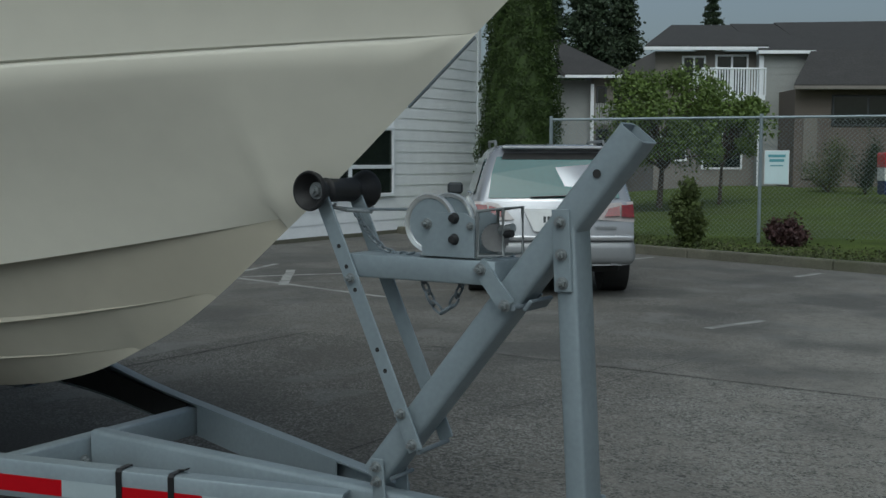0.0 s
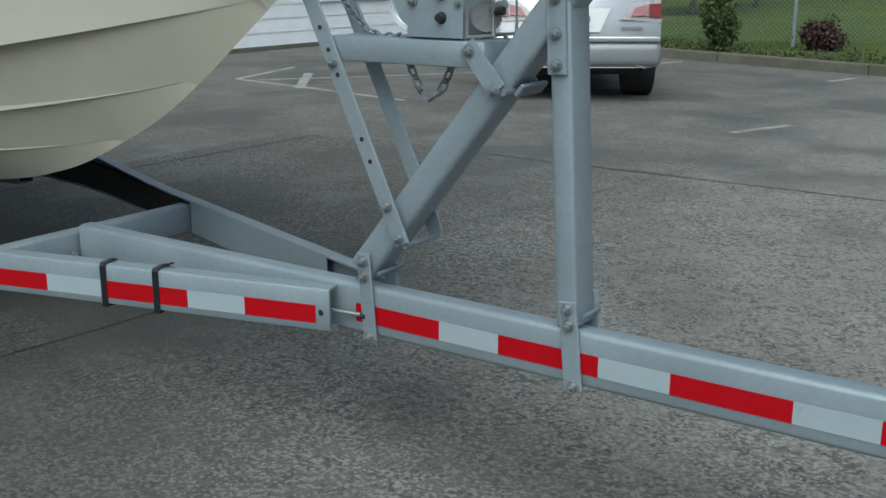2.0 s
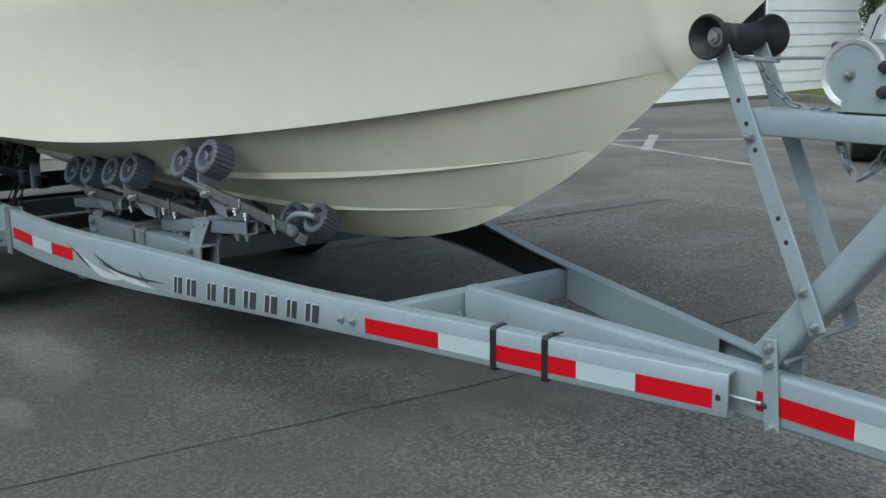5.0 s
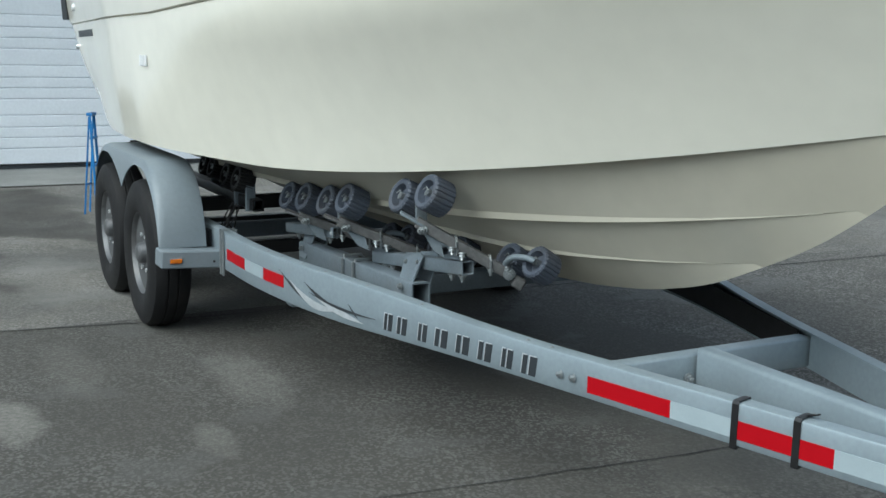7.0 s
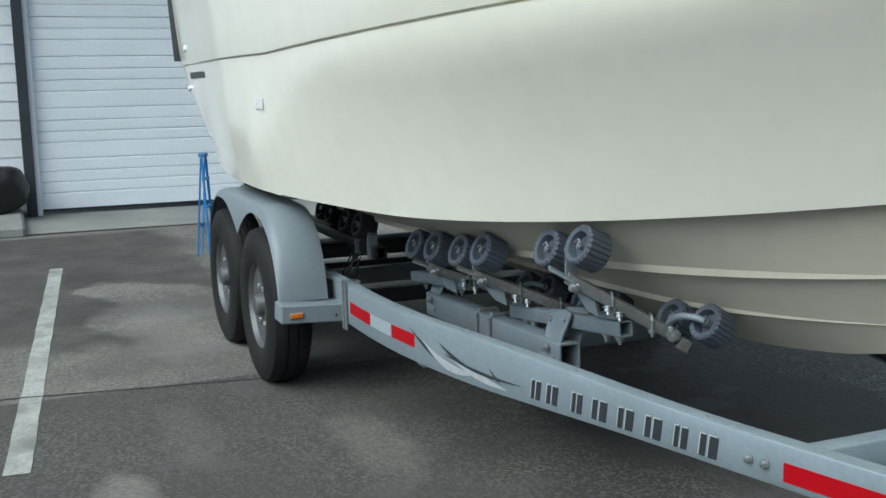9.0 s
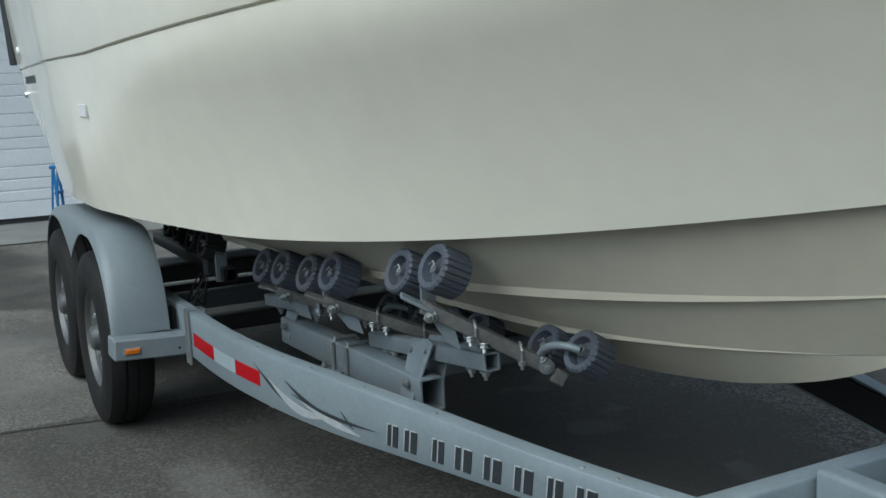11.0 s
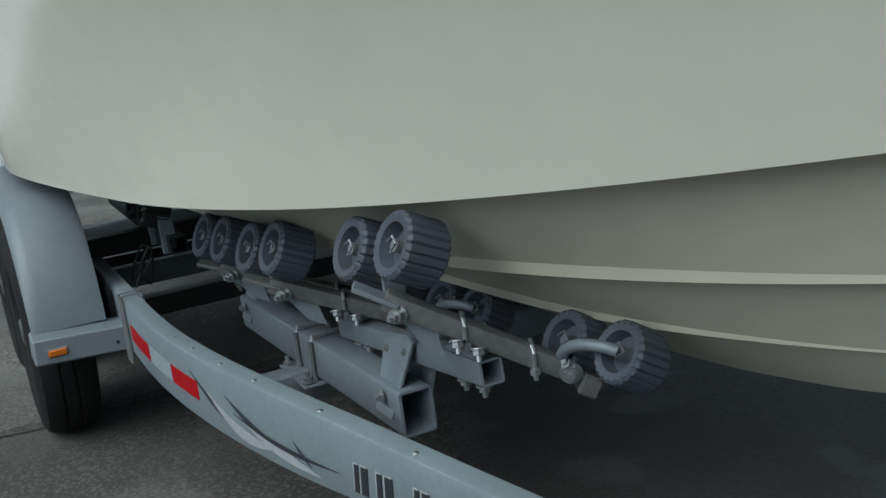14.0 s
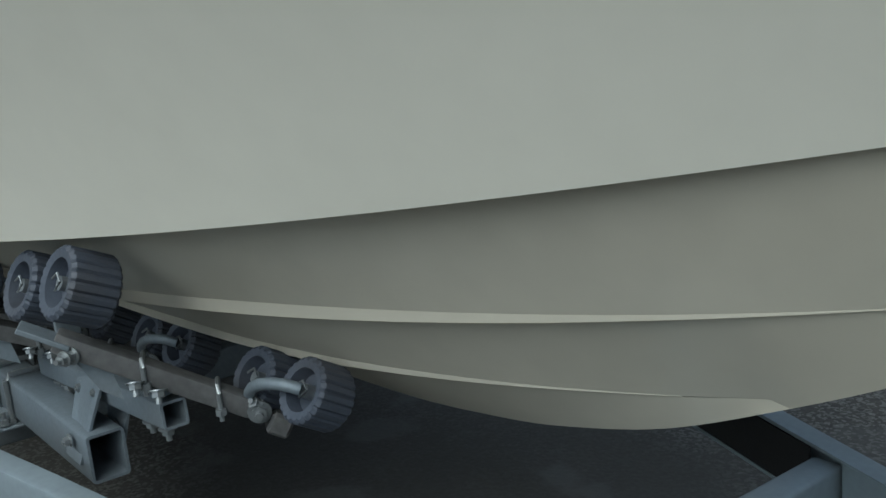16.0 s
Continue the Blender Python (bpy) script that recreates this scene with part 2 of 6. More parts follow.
    # stronger light on the ground beyond the tongue, put into its colour
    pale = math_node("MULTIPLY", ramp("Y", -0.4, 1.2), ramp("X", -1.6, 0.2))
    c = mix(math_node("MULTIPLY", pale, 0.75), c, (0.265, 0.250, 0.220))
    c = mix(math_node("MULTIPLY", math_node("MULTIPLY", cells(92, 0.46, 0.60, 0, 0.80), value(9, 0.42, 0.56, 0.25, 1.0, detail=5)), grain), c, (0.066, 0.065, 0.061))
    c = mix(math_node("MULTIPLY", math_node("MULTIPLY", cells(100, 0.60, 0.78, 0, 0.85), worn), grain), c, (0.32, 0.314, 0.29))
    c = mix(math_node("MULTIPLY", math_node("MULTIPLY", cells(68, 0.90, 0.97, 0, 0.6), worn), grain), c, (0.34, 0.335, 0.31))
    c = mix(math_node("MULTIPLY", math_node("MULTIPLY", value(26, 0.52, 0.64, 0, 0.62, detail=9), value(2.1, 0.42, 0.58, 0.20, 1.0, detail=5)), bare), c, (0.040, 0.040, 0.038))
    c = mix(math_node("MULTIPLY", value(0.8, 0.50, 0.66, 0, 0.45, detail=8), zone), c, (0.075, 0.075, 0.071))
    c = mix(math_node("MULTIPLY", older_shaded, value(2.3, 0.57, 0.62, 0, 0.50, detail=5)), c, (0.155, 0.153, 0.145))
    # the boat's soft shade on the near ground, mixed into the pavement colour
    boat_shade = math_node("MULTIPLY", math_node("SUBTRACT", 1.0, ramp("Y", -0.8, 0.5)), math_node("SUBTRACT", 1.0, ramp("X", -0.6, 1.3)))
    c = mix(math_node("MULTIPLY", math_node("MULTIPLY", boat_shade, zone), 0.58), c, (0.044, 0.042, 0.037))
    plain = math_node("SUBTRACT", 1.0, zone)
    c = mix(math_node("MULTIPLY", plain, value(1.9, 0.56, 0.64, 0, 0.55, detail=6)), c, (0.205, 0.203, 0.19))
    c = mix(math_node("MULTIPLY", plain, value(0.75, 0.47, 0.60, 0, 0.60, detail=7)), c, (0.080, 0.079, 0.075))
    # standing damp before the garage and along the painted line, with an irregular dry edge
    def edge(axis, lo, hi, wob):
        r = n.new("ShaderNodeMapRange")
        r.interpolation_type = "SMOOTHSTEP"
        r.inputs["From Min"].default_value, r.inputs["From Max"].default_value = lo, hi
        l.new(math_node("ADD", sep.outputs[axis], value(1.6, 0.3, 0.7, -wob, wob, detail=6)), r.inputs["Value"])
        return r.outputs[0]
    wet = math_node("MAXIMUM", edge("X", -6.85, -7.15, 0.45), edge("Y", -1.62, -1.78, 0.22))
    wet = math_node("MULTIPLY", wet, edge("Y", -0.7, -1.0, 0.15))
    wet = math_node("MULTIPLY", wet, math_node("MULTIPLY", edge("X", -4.9, -5.9, 0.5), edge("X", -10.4, -10.1, 0.15)))
    c = mix(math_node("MULTIPLY", wet, value(2.6, 0.35, 0.65, 0.62, 0.92, detail=5)), c, (0.047, 0.044, 0.039))

    # pale scuffed patches
    def blot(cx, cy, rx, ry, amount):
        dx = math_node("POWER", math_node("ABSOLUTE", math_node("DIVIDE", math_node("SUBTRACT", sep.outputs["X"], cx), rx), 0), 2)
        dy = math_node("POWER", math_node("ABSOLUTE", math_node("DIVIDE", math_node("SUBTRACT", sep.outputs["Y"], cy), ry), 0), 2)
        d = math_node("ADD", math_node("ADD", dx, dy), value(7, 0.3, 0.7, -0.45, 0.45, detail=6))
        r = n.new("ShaderNodeMapRange")
        r.inputs["From Min"].default_value, r.inputs["From Max"].default_value = 1.55, 0.35
        r.inputs["To Max"].default_value = amount
        l.new(d, r.inputs["Value"])
        return math_node("MULTIPLY", r.outputs[0], value(38, 0.35, 0.6, 0.55, 1.0, detail=4))
    for blotch in ((-2.98, -1.92, 0.25, 0.11, 0.55), (-2.45, -1.26, 0.17, 0.07, 0.30), (-3.15, -0.92, 0.40, 0.14, 0.30), (-5.6, -1.42, 0.7, 0.22, 0.30), (-3.6, -1.6, 0.4, 0.12, 0.14)):
        c = mix(blot(*blotch), c, (0.25, 0.241, 0.217))
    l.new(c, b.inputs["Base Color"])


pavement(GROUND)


# ---- mesh helpers ----
def part(name, bm, material, parent=None, label="", smooth=0.0):
    me = bpy.data.meshes.new(name)
    bmesh.ops.recalc_face_normals(bm, faces=bm.faces)
    if smooth:
        for f in bm.faces:
            f.smooth = True
        for e in bm.edges:
            e.smooth = len(e.link_faces) != 2 or e.calc_face_angle(0) < radians(smooth)
    bm.to_mesh(me)
    bm.free()
    me.materials.append(material)
    ob = new(name, me)
    if parent:
        ob.parent = parent
    if label:
        ob["label"] = label
    return ob


def thing(name, label, category, group="", kind="", at=(0, 0, 0)):
    ob = new(name)
    ob.location = at
    ob.empty_display_size = 0.1
    return tagged(ob, label, category, group, kind)


def bevel(bm, w, seg=1, angle=40):
    es = [e for e in bm.edges if len(e.link_faces) == 2 and e.calc_face_angle(0) > radians(angle)]
    if es and w:
        bmesh.ops.bevel(bm, geom=es, offset=w, segments=seg, affect="EDGES", profile=0.5)
    return bm


def box(size, m=None, w=0.004, bm=None, seg=1):
    """A bevelled block of the given size, centred, moved by the matrix m."""
    b = bmesh.new()
    bmesh.ops.create_cube(b, size=1, matrix=Matrix.Diagonal((*size, 1)))
    bevel(b, min(w, min(size) * 0.35), seg)
    if m is not None:
        b.transform(m)
    return join(bm, b)


def join(bm, b):
    if bm is None:
        return b
    me = bpy.data.meshes.new("t")
    b.to_mesh(me)
    b.free()
    bm.from_mesh(me)
    bpy.data.meshes.remove(me)
    return bm


def between(p, q, up=(0, 0, 1)):
    """A pose at the middle of p and q whose x axis runs from p to q and whose z axis lies near up."""
    p, q = Vector(p), Vector(q)
    x = (q - p).normalized()
    y = Vector(up).cross(x).normalized()
    z = x.cross(y)
    m = Matrix((x, y, z)).transposed().to_4x4()
    m.translation = (p + q) / 2
    return m


def beam(p, q, w, h, bm=None, bev=0.006, up=(0, 0, 1)):
    """A solid bar from p to q, w wide and h high."""
    return box(((Vector(q) - Vector(p)).length, w, h), between(p, q, up), bev, bm, 2)


def hollow(p, q, w, h, wall=0.006, bm=None, bev=0.006, up=(0, 0, 1)):
    """A square tube from p to q with open ends."""
    L = (Vector(q) - Vector(p)).length
    b = bmesh.new()
    rings = []
    for x, k in ((-L / 2, 0), (L / 2, 0), (L / 2, 1), (-L / 2, 1)):
        ring = []
        a, c, r = w / 2 - k * wall, h / 2 - k * wall, bev if not k else bev * 0.4
        for sy, sz, ang in ((1, 1, 0), (-1, 1, 90), (-1, -1, 180), (1, -1, 270)):
            for d in (0, 45, 90):
                t = radians(ang + d)
                ring.append(b.verts.new((x, sy * (a - r) + r * math.cos(t), sz * (c - r) + r * math.sin(t))))
        rings.append(ring)
    for i in range(4):
        A, B = rings[i], rings[(i + 1) % 4]
        for j in range(12):
            b.faces.new((A[j], A[(j + 1) % 12], B[(j + 1) % 12], B[j]))
    b.transform(between(p, q, up))
    return join(bm, b)


def rod(p, q, r, bm=None, seg=12, r2=None):
    b = bmesh.new()
    L = (Vector(q) - Vector(p)).length
    bmesh.ops.create_cone(b, cap_ends=True, segments=seg, radius1=r, radius2=r if r2 is None else r2, depth=L)
    d = Vector(q) - Vector(p)
    m = d.to_track_quat("Z", "Y").to_matrix().to_4x4()
    m.translation = (Vector(p) + Vector(q)) / 2
    b.transform(m)
    return join(bm, b)


def wire(points, r, bm=None, seg=6, closed=False):
    """A round wire along the points."""
    b = bmesh.new()
    pts = [Vector(p) for p in points]
    n = len(pts)
    rings = []
    ref = Vector((0.13, 0.31, 0.94))
    for i, p in enumerate(pts):
        d = (pts[(i + 1) % n] - pts[i - 1]) if closed else (pts[min(i + 1, n - 1)] - pts[max(i - 1, 0)])
        u = d.cross(ref).normalized()
        v = d.cross(u).normalized()
        rings.append([b.verts.new(p + r * (math.cos(a) * u + math.sin(a) * v)) for a in (2 * math.pi * k / seg for k in range(seg))])
    for i in range(n if closed else n - 1):
        A, B = rings[i], rings[(i + 1) % n]
        for j in range(seg):
            b.faces.new((A[j], A[(j + 1) % seg], B[(j + 1) % seg], B[j]))
    if not closed:
        b.faces.new(rings[0]), b.faces.new(rings[-1])
    return join(bm, b)


def lathe(profile, m=None, seg=32, bm=None, closed=False):
    """Turns (radius, height) pairs about the z axis, then moves by m."""
    b = bmesh.new()
    rings = [[b.verts.new((r * math.cos(2 * math.pi * k / seg), r * math.sin(2 * math.pi * k / seg), h)) for k in range(seg)] for r, h in profile]
    n = len(rings)
    for i in range(n if closed else n - 1):
        A, B = rings[i], rings[(i + 1) % n]
        for j in range(seg):
            b.faces.new((A[j], A[(j + 1) % seg], B[(j + 1) % seg], B[j]))
    if not closed:
        b.faces.new(rings[0]), b.faces.new(rings[-1])
    bmesh.ops.remove_doubles(b, verts=b.verts, dist=1e-5)
    if m is not None:
        b.transform(m)
    return join(bm, b)


def sweep(profile, path, bm=None, caps=True):
    """Sweeps a closed (side, up) profile along a path that lies nearly level; side is to the left of the way."""
    b = bmesh.new()
    pts = [Vector(p) for p in path]
    rings = []
    for i, p in enumerate(pts):
        d = pts[min(i + 1, len(pts) - 1)] - pts[max(i - 1, 0)]
        d.z = 0
        side = Vector((-d.y, d.x, 0)).normalized()
        rings.append([b.verts.new(p + side * a + Vector((0, 0, c))) for a, c in profile])
    k = len(profile)
    for A, B in zip(rings, rings[1:]):
        for j in range(k):
            b.faces.new((A[j], A[(j + 1) % k], B[(j + 1) % k], B[j]))
    if caps:
        b.faces.new(rings[0]), b.faces.new(rings[-1])
    return join(bm, b)


def plate(outline, thick, m=None, bm=None, bev=0.0):
    """A flat plate: an outline in x, y, raised along z."""
    b = bmesh.new()
    lo = [b.verts.new((x, y, -thick / 2)) for x, y in outline]
    hi = [b.verts.new((x, y, thick / 2)) for x, y in outline]
    b.faces.new(lo[::-1]), b.faces.new(hi)
    for j in range(len(lo)):
        b.faces.new((lo[j], lo[(j + 1) % len(lo)], hi[(j + 1) % len(lo)], hi[j]))
    if bev:
        bevel(b, bev)
    if m is not None:
        b.transform(m)
    return join(bm, b)


def smoothstep(a, b, x):
    t = min(1, max(0, (x - a) / (b - a)))
    return t * t * (3 - 2 * t)


# ---- ground ----
bm = bmesh.new()
bmesh.ops.create_grid(bm, x_segments=40, y_segments=40, size=300)
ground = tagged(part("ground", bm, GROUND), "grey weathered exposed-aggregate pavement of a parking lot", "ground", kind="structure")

# ---- the boat ----
boat = thing("motor_boat", "cream-coloured motor boat resting on a galvanised trailer", "boat", at=(-3, 0, 0.6))


def stem_z(x):
    """Height of the stem and keel line at x."""
    pts = STEM
    if x <= pts[0][0]:
        return pts[0][1]
    for (a, za), (b, zb) in zip(pts, pts[1:]):
        if x <= b:
            i = pts.index((a, za))
            (p, zp), (q, zq) = pts[max(0, i - 1)], pts[min(len(pts) - 1, i + 2)]
            ma, mb = (zb - zp) / (b - p), (zq - za) / (q - a)
            t, d = (x - a) / (b - a), b - a
            return (2 * t ** 3 - 3 * t ** 2 + 1) * za + (t ** 3 - 2 * t ** 2 + t) * d * ma + (3 * t ** 2 - 2 * t ** 3) * zb + (t ** 3 - t ** 2) * d * mb
    return pts[-1][1]


STEM = [(-6.3, 0.56), (-3.2, 0.56), (-2.4, 0.572), (-1.9, 0.60), (-1.6, 0.640), (-1.46, 0.668), (-1.25, 0.727), (-1.05, 0.812), (-0.84, 0.916), (-0.66, 1.033), (-0.42, 1.215), (-0.2, 1.385), (0.0, 1.55), (0.26, 1.768), (0.38, 1.867), (0.62, 2.07), (0.85, 2.28)]


def line(tip, width, length, p, z0, dz, lz, q):
    def at(x):
        s = tip - x
        if s <= 0:
            return 0.0, stem_z(x)
        u, v = max(0, 1 - s / length), max(0, 1 - s / lz)
        return -width * (1 - u ** p), z0 + dz * v ** q
    return at


CHINE = line(-0.383, 1.07, 4.02, 1.395, 0.941, 0.343, 2.79, 1.591)
STRAKE_UP = line(-0.673, 0.631, 3.727, 1.822, 0.801, 0.241, 2.586, 2.273)
STRAKE_LOW = line(-1.048, 0.356, 2.756, 2.085, 0.716, 0.113, 1.162, 1.689)
KNUCKLE = line(0.266, 1.154, 5.264, 2.484, 1.601, 0.187, 4.195, 1.035)
SHEER = line(0.80, 1.21, 5.4, 2.5, 2.15, 0.10, 6.0, 1.0)


def stern(x):
    """How far the side draws in towards the transom."""
    return 1 - 0.07 * max(0, -4.9 - x) / 1.35


def section(x):
    """Half section of the hull at x, from keel to sheer, as lists of (y, z) for bottom, side and upper side."""
    zk = stem_z(x)
    c, s1, s2, k, sh = CHINE(x), STRAKE_UP(x), STRAKE_LOW(x), KNUCKLE(x), SHEER(x)
    lift = 0.34 * smoothstep(-5.3, -6.25, x) ** 1.6
    st = stern(x)

    def off(p, dy, dz, tip):
        g = smoothstep(-0.05, 1.3, tip - x)
        return (p[0] + dy * g, p[1] + dz * g)
    keel = (0.0, zk)
    low = [keel, off(s2, 0.034, -0.004, -1.048), off(s2, -0.002, 0, -1.048), off(s2, -0.004, 0.020, -1.048),
           off(s1, 0.040, -0.004, -0.673), off(s1, -0.004, 0, -0.673), off(s1, -0.004, 0.024, -0.673),
           off(c, 0.055, 0.010, -0.383), off(c, 0.012, 0.0, -0.383)]
    mid = []
    n = 8
    g = min(1, max(0, (0.266 - x) / 0.16))
    hb = (0.065 + 0.06 * smoothstep(-0.2, -2.5, x)) * g
    band = (k[0] * 0.998 - 0.6 * (k[0] - c[0]) * hb / max(0.05, k[1] - c[1]), k[1] - hb)
    for i in range(n + 1):
        t = i / n
        bow = -math.sin(math.pi * t) * (0.016 * smoothstep(0.1, -1.2, x) * (1 - 1.6 * smoothstep(-2.2, -4.4, x)))
        mid.append(((c[0] + (band[0] - c[0]) * t) - bow, c[1] + (band[1] - c[1]) * t))
    mid.append((k[0] * 0.9975, k[1] - 0.022 * g))
    mid.append((k[0] * 0.998, k[1] - 0.010 * g))
    mid.append((k[0] * 0.99, k[1] - 0.004 * g))
    up = [(k[0] * 0.99, k[1] - 0.004 * g), (k[0] - 0.008 * g, k[1]), (k[0] - 0.012 * g, k[1] + 0.012 * g)] + [(k[0] - 0.012 * g + (sh[0] - k[0]) * t, k[1] + 0.012 * g + (sh[1] - k[1] - 0.012 * g) * t) for t in (0.25, 0.5, 0.75, 1)]
    # the after end rakes up under the swim platform
    rake = 1.16 + (-6.24 - x) * 0.68 if x < -6.24 else 0.0

    def fix(L):
        return [(y * st, max(rake, z + lift * max(0, 1 - (z - 0.56) / 1.0))) for y, z in L]
    return fix(low), fix(mid), fix(up)


STATIONS = [0.80 - 0.03 * i for i in range(80)] + [-1.6 - 0.08 * i for i in range(68)]


def hull_part(name, index, material, label=""):
    b = bmesh.new()
    rows = [section(x)[index] for x in STATIONS]
    n = len(rows[0])
    if index == 1:
        # fair the side lengthwise between chine and knuckle
        for _ in range(3):
            rows = [[p if j in (0, n - 1, n - 2, n - 3, n - 4) or x < -1.5 else (p[0] + (sum(rows[m][j][0] for m in range(i - 5, i + 6)) / 11 - p[0]) * smoothstep(-1.45, -0.9, x) * smoothstep(0.0, -0.25, x) if 5 < i else p[0], p[1]) for j, p in enumerate(row)] for i, (x, row) in enumerate(zip(STATIONS, rows))]
    strips = [(j, j + 1) for j in range(n - 1)] if index == 0 else [(0, n - 1)]
    for sgn in (1, -1):
        for j0, j1 in strips:
            made = [[b.verts.new((x, y * sgn, z)) for y, z in row[j0:j1 + 1]] for x, row in zip(STATIONS, rows)]
            for A, B in zip(made, made[1:]):
                for k in range(j1 - j0):
                    q = (A[k], A[k + 1], B[k + 1], B[k])
                    if (A[k].co - A[k + 1].co).length + (B[k].co - B[k + 1].co).length > 0.002:
                        b.faces.new(q)
    bmesh.ops.delete(b, geom=[v for v in b.verts if not v.link_faces], context="VERTS")
    bmesh.ops.remove_doubles(b, verts=b.verts, dist=1e-5)
    b.transform(Matrix.Translation((3, 0, -0.6)))
    return part(name, b, material, boat, label, smooth=22 if index == 0 else 38)


hull_part("hull_bottom", 0, GEL_SHADED, "cream bottom with two raised strakes")
hull_part("hull_side", 1, GEL, "glossy cream topside")
hull_part("upper_side", 2, GEL)
b = bmesh.new()
xe = STATIONS[-1]
lo, mi, up = section(xe)
half = lo + mi[1:] + up[1:]
b.faces.new([b.verts.new((xe + 3, y, z - 0.6)) for y, z in half] + [b.verts.new((xe + 3, -y, z - 0.6)) for y, z in reversed(half[1:])])
part("transom", b, GEL, boat)
b = bmesh.new()
for A, B in zip(STATIONS, STATIONS[1:]):
    ya, za = section(A)[2][-1]
    yb, zb = section(B)[2][-1]
    b.faces.new([b.verts.new(v) for v in ((A + 3, ya, za - 0.6), (A + 3, -ya, za - 0.6), (B + 3, -yb, zb - 0.6), (B + 3, yb, zb - 0.6))])
bmesh.ops.remove_doubles(b, verts=b.verts, dist=0.0006)
part("deck", b, GEL, boat)

# ---- the trailer ----
trailer = thing("boat_trailer", "tandem-axle galvanised steel boat trailer under a cream boat", "trailer", at=(-2.5, 0, 0))
T0 = Vector((2.5, 0, 0))


def tp(name, bm, material, label="", smooth=0.0, parent=None):
    """A part of the trailer, built in world places."""
    bm.transform(Matrix.Translation(T0))
    return part(name, bm, material, parent or trailer, label, smooth)



def bolt(p, axis=(0, -1, 0), r=0.011, name="bolt", parent=None, stud=0.012):
    """A hexagon nut with washer and stud end on a face at p."""
    p, a = Vector(p), Vector(axis).normalized()
    b = rod(p, p + a * 0.003, r * 1.45, None, 14)
    rod(p + a * 0.003, p + a * 0.014, r, b, 6)
    rod(p + a * 0.014, p + a * (0.014 + stud), r * 0.5, b, 8)
    return tp(name, b, ZINC, smooth=35, parent=parent)


def u_bolt(c, along, w, h, name="u_bolt", parent=None, r=0.006):
    """A U-bolt over a bar: c at the middle of its top, along the bar's way."""
    c, x = Vector(c), Vector(along).normalized()
    y = Vector((-x.y, x.x, 0)).normalized()
    pts = [c - y * w / 2 + Vector((0, 0, -h)), c - y * w / 2 + Vector((0, 0, -0.012)), c - y * (w / 2 - 0.010), c + y * (w / 2 - 0.010), c + y * w / 2 + Vector((0, 0, -0.012)), c + y * w / 2 + Vector((0, 0, -h))]
    b = wire(pts, r, seg=8)
    for k in (0, -1):
        rod(pts[k] + Vector((0, 0, 0.012)), pts[k] + Vector((0, 0, 0.024)), 0.011, b, 6)
    return tp(name, b, ZINC, smooth=40, parent=parent)


# tongue and frame
TY = -0.019
tongue = tp("tongue", hollow((-1.23, TY, 0.459), (2.1, TY, 0.459), 0.064, 0.142, 0.006, bev=0.014), GALV, smooth=50)


def rail_y(x):
    """Outer face of the near rail: nearly straight from the tongue, then bending parallel to the keel."""
    if x > -2.25:
        return -(0.11 + 0.265 * (-0.07 - x))
    t = min(1, (-2.25 - x) / 1.25)
    return -(0.688 + 0.36 * (t - t * t / 2))


def rail_top(x):
    """The rails deepen towards the axles."""
    return Z1 + 0.047 * smoothstep(-1.4, -2.7, x)


Z0, Z1 = 0.398, 0.521


def rail_path(sgn, x0=-0.08, x1=-6.05, step=0.08):
    n = int((x0 - x1) / step)
    return [(x, rail_y(x) if sgn > 0 else far_y(x), 0) for x in (x0 + (x1 - x0) * i / n for i in range(n + 1))]


def far_y(x):
    """The far rail stands a little wider at its front."""
    if x > -2.0:
        return 0.125 + 0.325 * (-0.07 - x)
    t = min(1, (-2.0 - x) / 0.9)
    return 0.752 + 0.325 * 0.9 * (t - t * t / 2)


for sgn in (1, -1):
    # C channel, open to the inside of the frame; the way runs aft, so the near rail's outside lies to its left
    k, r = sgn, 0.008
    prof = [(0, Z0 + r), (0, Z1 - r), (-0.003, Z1 - 0.002), (-r, Z1), (-0.052, Z1), (-0.052, Z1 - 0.007), (-0.008, Z1 - 0.007), (-0.008, Z0 + 0.007), (-0.052, Z0 + 0.007), (-0.052, Z0), (-r, Z0), (-0.003, Z0 + 0.002)]
    pth = rail_path(sgn, -0.08 if sgn > 0 else 0.0)
    rb = sweep([(a * sgn, c) for a, c in prof], pth)
    for vert in rb.verts:
        up_ = (vert.co.z - Z0) / (Z1 - Z0)
        vert.co.z += (rail_top(vert.co.x) - Z1) * up_ - 0.012 * smoothstep(-1.6, -2.6, vert.co.x) * (1 - up_)
    rail = tp("frame_rail", rb, GALV, smooth=35)
    # a black strip stands in for the shade inside the far channel
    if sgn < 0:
        tp("channel_shade", sweep([(0.050, Z0 + 0.001), (0.050, Z1 - 0.012), (0.046, Z1 - 0.012), (0.046, Z0 + 0.001)], [(x, y, 0) for x, y, _ in rail_path(-1, -1.31, -4.0)]), RUBBER_BLACK, "black strip standing in for the shade inside the rail's channel")
    if sgn > 0:
        near_rail = rail
    box_path = rail_path(sgn, -0.30, -1.22)
    tp("inner_plate", sweep([(-0.053 * sgn, Z0 + 0.004), (-0.053 * sgn, Z1 - 0.004), (-0.047 * sgn, Z1 - 0.004), (-0.047 * sgn, Z0 + 0.004)], box_path), GALV)
tp("cross_member", beam((-1.275, rail_y(-1.275) + 0.05, 0.452), (-1.275, far_y(-1.275) - 0.05, 0.452), 0.062, 0.105, bev=0.008), GALV, smooth=50)
